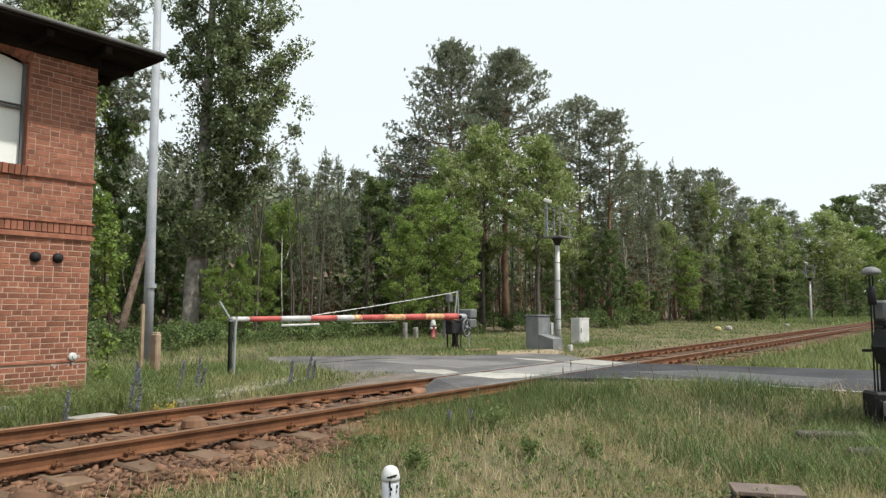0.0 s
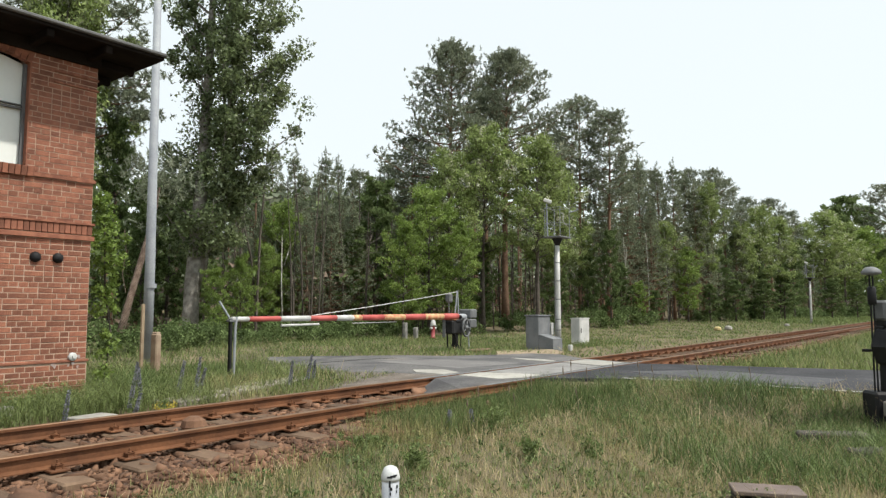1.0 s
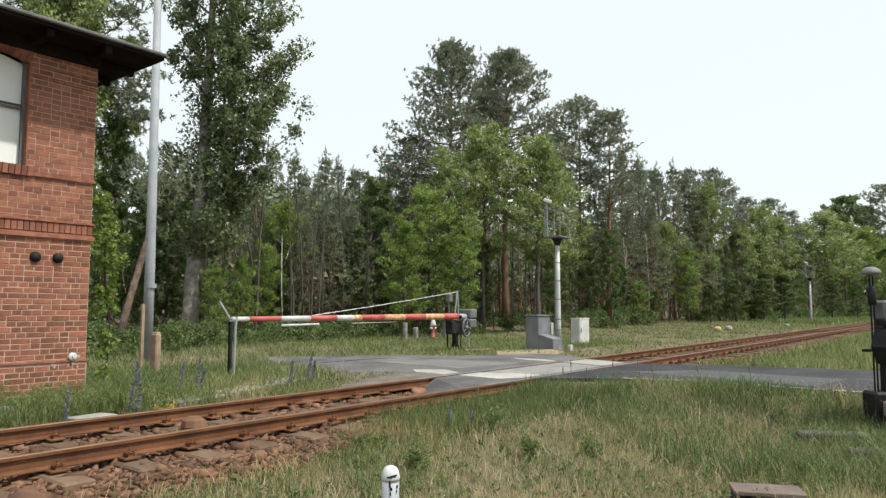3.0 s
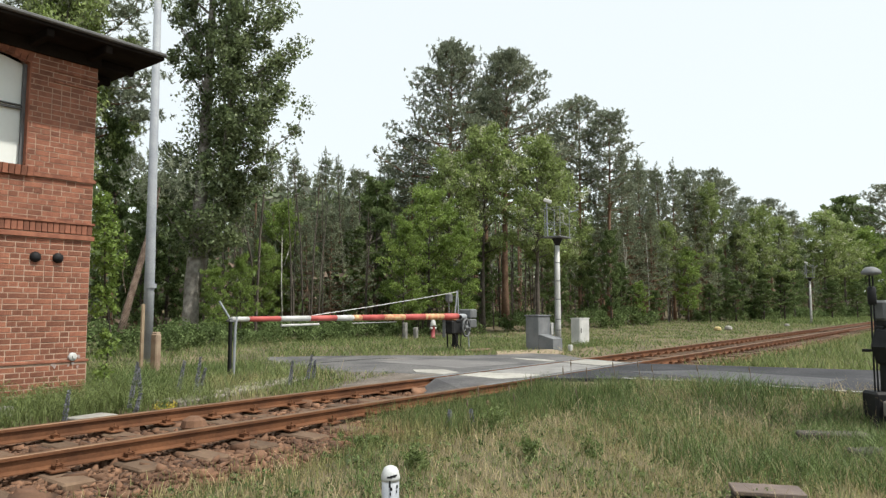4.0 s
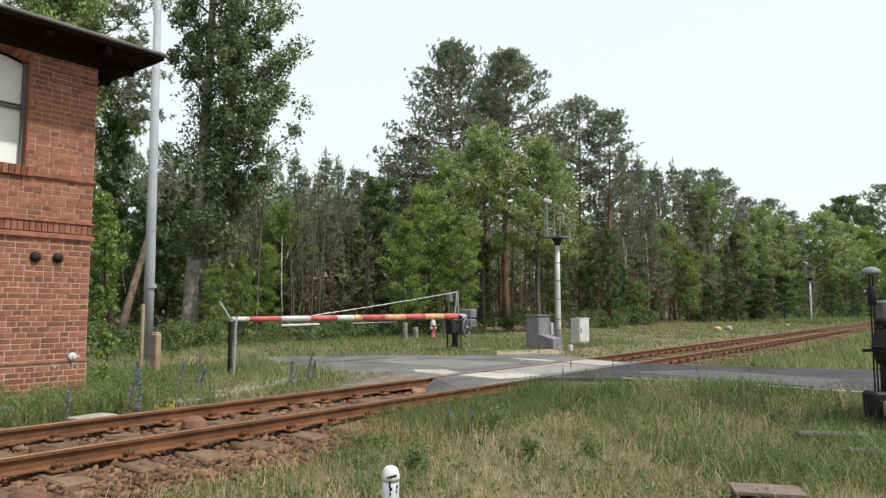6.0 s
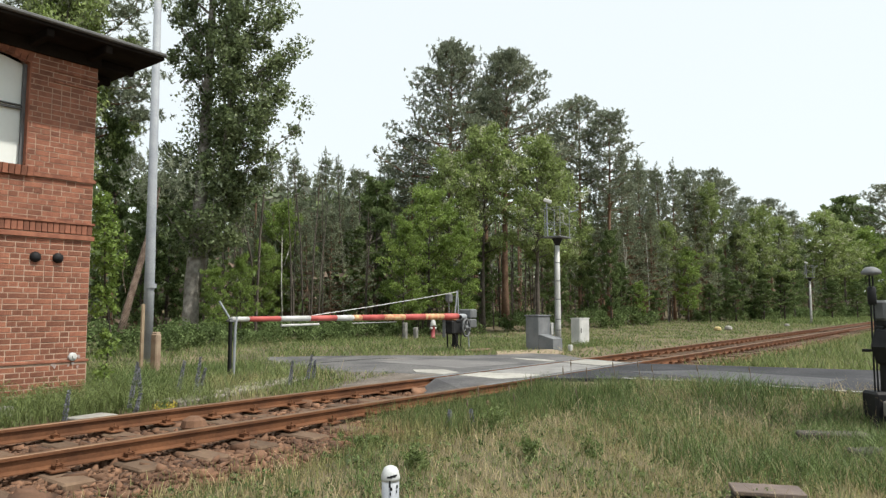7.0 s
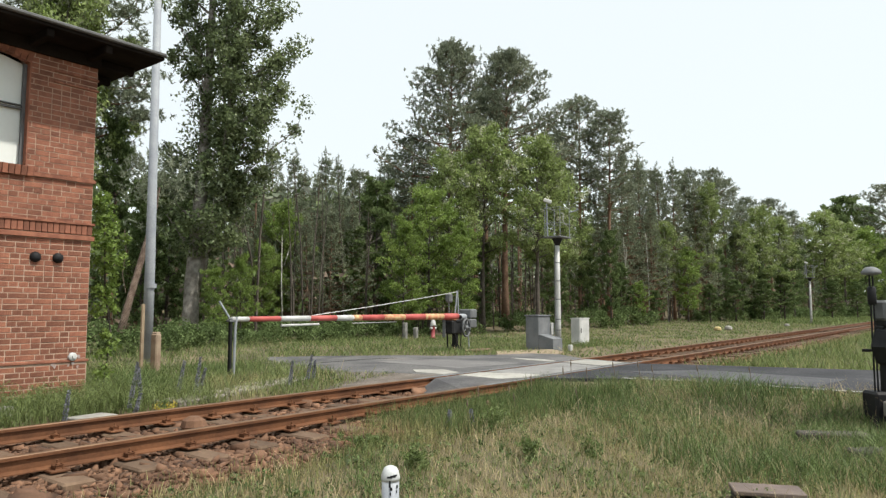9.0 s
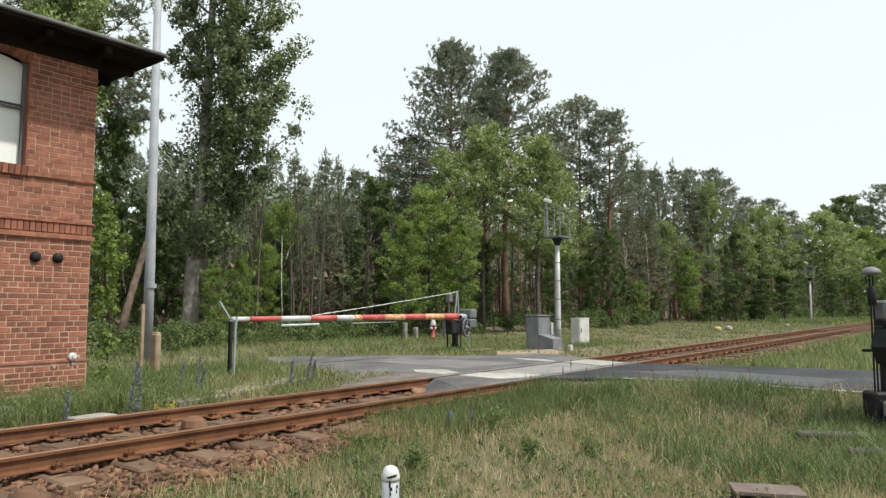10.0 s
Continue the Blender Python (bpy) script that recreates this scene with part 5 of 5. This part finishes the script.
def green_share(x, y):
    """How lush the meadow is: green towards the road, dry and trodden near the track and the camera."""
    t = np.clip((x - 6.2 - 0.2 * y) / 4.0, 0, 1) + 0.28 * patchy(x, y, 1.15, 3.0) + 0.2 * patchy(x, y, 2.9, 8.0)
    return np.clip(t + 0.1, 0.08, 0.95)


lushy = lambda x, y, g: g.uniform(0, 1, len(x)) < green_share(x, y)
dry = lambda x, y, g: g.uniform(0, 1, len(x)) < np.clip(1.05 - 0.7 * green_share(x, y), 0.35, 1)
grass("meadow_grass", 108000, 1.5, 13, -0.3, 5.5, 0.03, 0.11, 0.0055, M_GRASS, 71, DRY, dry)
grass("lush_grass", 100000, 2.0, 13, -0.3, 5.6, 0.04, 0.17, 0.0065, M_LUSH, 72, GREEN, lushy)
grass("lush_grass", 16000, 7.0, 12.5, 0.3, 5.4, 0.12, 0.32, 0.0075, M_LUSH, 97, GREEN, lambda x, y, g: patchy(x, y, 1.6, 5.0) + 0.5 * sstep(8, 11, x) > 0.55, 0.2)
grass("lush_grass", 22000, 2.0, 11.5, 0.0, 5.2, 0.05, 0.17, 0.006, M_MEADOW, 98, GREEN, lambda x, y, g: (patchy(x, y, 2.6, 6.0) > 0.1) & (green_share(x, y) > 0.25), 0.1)
grass("lush_grass", 17000, 1.5, 6.3, 8.7, 11.6, 0.14, 0.42, 0.008, M_MEADOW, 73, GREEN)
grass("meadow_grass", 7000, 5.5, 10.2, 8.8, 11.0, 0.05, 0.18, 0.009, M_GRASS, 86, DRY)
grass("meadow_grass", 11000, 5.5, 10.4, 9.0, 14.5, 0.06, 0.24, 0.01, M_MEADOW, 99, GREEN)
grass("meadow_grass", 42000, 3, 26, 10.6, 23, 0.06, 0.22, 0.02, M_MEADOW, 74, GREEN, None, 0.4, 1)
grass("meadow_grass", 4500, 3, 26, 9.0, 23, 0.07, 0.22, 0.018, M_GRASS, 75, DRY, None, 0.6, 1)
grass("meadow_grass", 36000, 17, 60, 8.9, 21, 0.04, 0.14, 0.035, M_MEADOW, 76, GREEN, None, 0.5, 1)
grass("meadow_grass", 5000, 17, 60, 8.9, 21, 0.04, 0.13, 0.03, M_GRASS, 77, DRY, None, 0.6, 1)
grass("meadow_grass", 16000, 60, 125, 8.9, 18, 0.12, 0.35, 0.08, M_MEADOW, 78, GREEN, None, 0.4, 1)
grass("lush_grass", 22000, 15.5, 50, 0.5, 5.4, 0.12, 0.36, 0.022, M_MEADOW, 79, GREEN, None, 0.4, 1)
grass("meadow_grass", 8000, 15.5, 60, 0.5, 5.4, 0.12, 0.34, 0.02, M_GRASS, 80, DRY, None, 0.6, 1)

# extra dark blades by the machine, imitating a shadow that nothing here casts
grass("lush_grass", 6000, 7.2, 11, 0.6, 2.0, 0.10, 0.30, 0.008, M_LUSH, 87, GREEN)
grass("meadow_grass", 9000, -3, 1.6, -2, 5.0, 0.05, 0.16, 0.01, M_GRASS, 88, DRY, None, 0.5, 1)
grass("meadow_grass", 7000, 1.5, 12, -3, -0.3, 0.05, 0.18, 0.012, M_GRASS, 89, DRY, None, 0.5, 1)
grass("straw_stalks", 3000, 6, 11.5, 0.8, 4.6, 0.12, 0.34, 0.005, M_STRAW, 90, "dry straw-coloured grass stalks", None, 0.9)
grass("straw_stalks", 17000, 1.5, 12, -0.3, 5.3, 0.06, 0.24, 0.005, M_STRAW, 81, "dry straw-coloured grass stalks", None, 0.8)
grass("straw_stalks", 1500, 3, 30, 9.0, 20, 0.15, 0.38, 0.012, M_STRAW, 82, "dry straw-coloured grass stalks", None, 0.8, 1)


def verge(name, n, x0, x1, y0, y1, h0, h1, width, mat, seed, label):
    """Grass that grows over the stone shoulder beside the rail."""
    g = np.random.default_rng(seed)
    x, y = g.uniform(x0, x1, n), g.uniform(y0, y1, n)
    h = g.uniform(h0, h1, n)
    a, l, b = g.uniform(0, 6.283, n), g.uniform(0.1, 0.5, n) * h, g.uniform(0, 6.283, n)
    p = np.stack([x, y, np.maximum(ground_z(x, y), -0.26) - 0.01], -1)
    w = np.stack([np.cos(b), np.sin(b), 0 * b], -1) * width / 2
    m = p + np.stack([np.cos(a) * l * 0.3, np.sin(a) * l * 0.3, h * 0.6], -1)
    t = p + np.stack([np.cos(a) * l, np.sin(a) * l, h], -1)
    v = np.stack([p - w, p + w, m + w * 0.8, m - w * 0.8, t + w * 0.12, t - w * 0.12], 1).reshape(-1, 3)
    k = np.arange(n)[:, None] * 6
    f = np.concatenate([k + [0, 1, 2, 3], k + [3, 2, 4, 5]], 1).reshape(-1, 4)
    return tagged(new(name, fast_mesh(name, v, f, mat)), label, "grass", kind="stuff")


verge("verge_grass", 9000, 6.3, 10.6, 4.7, 6.15, 0.08, 0.33, 0.006, M_LUSH, 83, "green grass growing up to the rail")
verge("verge_grass", 5000, 5.6, 10.6, 4.7, 6.0, 0.08, 0.28, 0.005, M_GRASS, 84, "dry grass growing up to the rail")
verge("verge_grass", 1500, 1.0, 6.0, 4.6, 5.6, 0.04, 0.16, 0.006, M_GRASS, 85, "sparse dry grass in the stones")

# small broad-leaved weeds
g = np.random.default_rng(91)
wx, wy = g.uniform(1.8, 12, 1500), g.uniform(0, 5.0, 1500)
ok = ~inside(POLYS[0], wx, wy) & (np.hypot(wx, wy) > 2.6)
wc = np.stack([wx[ok], wy[ok], ground_z(wx[ok], wy[ok]) + g.uniform(0.03, 0.10, ok.sum())], -1)
v, f = cards(cloud(wc, 0.07, 16, g, 0.6), 0.035, 0.018, g, 0.5)
tagged(new("meadow_weeds", fast_mesh("meadow_weeds", v, f, M_LUSH)), "small broad-leaved weeds among the grass", "weeds", kind="stuff")
wx, wy = g.uniform(1.8, 6.0, 420), g.uniform(8.95, 10.4, 420)
wc = np.stack([wx, wy, ground_z(wx, wy) + g.uniform(0.05, 0.3, 420)], -1)
v, f = cards(cloud(wc, 0.12, 26, g, 0.9), 0.05, 0.010, g, 0.8)
tagged(new("trackside_weeds", fast_mesh("trackside_weeds", v, f, M_MEADOW)), "leafy green weeds in front of the brick wall", "weeds", kind="stuff")

# blue-grey flower spikes
M_SPIKE = material("blue_flower_spike", (0.15, 0.155, 0.185), (0.23, 0.23, 0.275), 9.0, 0.8, 0.0, island=0.5, leafy=0.2)
for k, (x, y, h, tilt) in enumerate(((4.81, 8.95, 0.62, 8), (4.75, 8.75, 0.42, 12), (3.9, 8.75, 0.5, 6), (5.9, 9.6, 0.5, 10), (6.1, 9.45, 0.55, 7), (6.25, 9.6, 0.4, 14), (7.95, 9.5, 0.42, 6), (8.55, 9.75, 0.45, 10), (8.75, 9.8, 0.36, 5), (6.6, 5.05, 0.24, 4), (6.95, 4.95, 0.22, -5), (5.2, 9.3, 0.5, -6))):
    q = np.random.default_rng(200 + k)
    h *= 1.2
    s = thing("flower_spike", x, y, float(ground_z(x, y)), 0, "tall blue-grey viper's bugloss flower spike", "wildflower", "flower spikes")
    s.matrix_basis = pose(x, y, float(ground_z(x, y)) - 0.02, 0, tilt, -30)
    part("stalk", Build().tube([(0, 0, 0), (0.01, 0, h * 0.6), (0, 0, h)], [0.008, 0.006, 0.003], 5), M_LUSH, s)
    u = q.uniform(0.2, 1.0, 420)
    r = 0.026 * np.sqrt(1.08 - u) + 0.004
    a = q.uniform(0, 6.3, 420)
    v, f = cards(np.stack([r * np.cos(a), r * np.sin(a), u * h], -1), 0.028, 0.014, q, 0.6)
    part("blossom", fast_mesh("blossom", v, f, M_SPIKE), None, s)


# thin dark seed stalks standing above the verge
q = random.Random(95)
for x, y, h in ((9.4, 5.6, 0.42), (9.9, 5.3, 0.5), (8.9, 5.7, 0.36), (10.3, 5.1, 0.45), (10.5, 5.5, 0.5), (10.9, 4.9, 0.42), (8.3, 5.8, 0.4), (11.2, 4.6, 0.4), (10.8, 4.2, 0.44), (11.1, 3.6, 0.4), (8.0, 5.0, 0.34), (9.0, 4.6, 0.34), (7.2, 5.2, 0.36), (11.3, 2.9, 0.4)):
    st = thing("seed_stalk", x, y, max(float(ground_z(x, y)), -0.3), 0, "thin dark sorrel seed stalk above the grass", "wildflower", "seed stalks")
    dx = q.uniform(-0.06, 0.06)
    part("stem", Build().tube([(0, 0, -0.02), (dx * 0.4, 0, h * 0.6), (dx, 0.02, h)], [0.005, 0.004, 0.003], 5), M_TWIG, st)
    part("seed_head", Build().tube([(dx * 0.8, 0.012, h * 0.78), (dx * 0.9, 0.016, h * 0.88), (dx * 1.05, 0.02, h * 1.05)], [0.006, 0.013, 0.004], 6), M_TWIG, st)

# yellow flowering weed beside the rail
q = np.random.default_rng(96)
yf = thing("yellow_wildflower", 5.3, 8.85, float(ground_z(5.3, 8.85)), 0, "low yellow flowering weed beside the rail", "wildflower")
v, f = cards(cloud(q.normal(0, 0.07, (12, 3)) * np.array([1.4, 1, 0.4]) + np.array([0, 0, 0.16]), 0.05, 14, q), 0.022, 0.018, q, 0.5)
part("blossoms", fast_mesh("blossoms", v, f, material("yellow_petal", (0.50, 0.38, 0.05), (0.62, 0.52, 0.12), 8.0, 0.7, 0.0, leafy=0.3)), None, yf)
v, f = cards(cloud(q.normal(0, 0.07, (12, 3)) + np.array([0, 0, 0.08]), 0.05, 16, q), 0.05, 0.012, q, 0.8)
part("leaves", fast_mesh("leaves", v, f, M_MEADOW), None, yf)

# grey-green weed bush in the meadow
q = np.random.default_rng(93)
qs = random.Random(12)
BUSHES = [(6.94, 4.66, 0.24), (5.51, 5.26, 0.14)] + [(qs.uniform(3.4, 9.5), qs.uniform(1.6, 4.9), qs.uniform(0.07, 0.15)) for i in range(4)] + [(qs.uniform(5.2, 9.0), qs.uniform(5.0, 5.6), qs.uniform(0.08, 0.14)) for i in range(5)]
for x, y, s in BUSHES:
    wb = thing("weed_bush", x, y, float(ground_z(x, y)), 0, "small grey-green weed bush in dry grass", "weed", "weed bushes")
    tips = q.normal(0, 0.42, (26, 3)) * s + np.array([0, 0, 0.75 * s])
    v, f = cards(cloud(tips, 0.35 * s, 30, q), 0.04, 0.014, q, 0.5)
    part("leaves", fast_mesh("leaves", v, f, M_MEADOW), None, wb)
    b = Build()
    for c in tips[:8]:
        b.tube([(0, 0, -0.03), tuple(c)], [0.005, 0.002], 4, cap=False)
    part("stems", b, M_LUSH, wb)


# ---- what moves ----
SWAY = [(0, 0.5), (0.5, 1.0), (1.0, 2.6), (1.5, 2.9), (2.0, 2.9), (2.5, 2.5), (3.2, 0.2), (4.0, -1.9), (4.5, -4.2), (5.0, -3.7), (5.5, -2.0), (6.2, -1.2), (7.0, -1.3), (7.5, -1.6), (8.0, -2.2), (8.5, -3.6), (9.0, -3.6), (9.5, -1.5), (10.0, -1.2)]


def motions():
    # wind moves the boughs of the poplar, more the higher they are
    q = random.Random(77)
    for ob, at, way, length in BOUGHS:
        gain = max(0.03, 0.11 * (at.z - 4.7)) * q.uniform(0.7, 1.05)
        if way.dot(RIGHT) < 0.3:
            gain *= 0.2
        gain = min(gain, 0.8)
        lag = q.uniform(-0.25, 0.35)
        axis_v = way.cross(Vector((0, 0, 1))).normalized()
        rows = []
        for t, a in SWAY:
            wob = 0.35 * math.sin(2.1 * t + lag * 9)
            rows.append((t, Matrix.Translation(at) @ Matrix.Rotation(radians(-gain * (a + wob)), 4, axis_v) @ Matrix.Rotation(radians(0.5 * gain * wob), 4, "Z")))
        walk(ob, rows)
    # a far robinia crown leans slowly in the wind
    crown = [o for o in robinias[11].children if o.name.startswith("crown")][0]
    walk(crown, [(t, Matrix.Rotation(radians(a), 4, Matrix.Rotation(radians(-ROBINIA_TURN), 3, "Z") @ BACK)) for t, a in ((0, 0.0), (2.5, 0.0), (4.0, -0.7), (5.5, -0.8), (7.0, -1.2), (10.0, -1.2))])


motions()
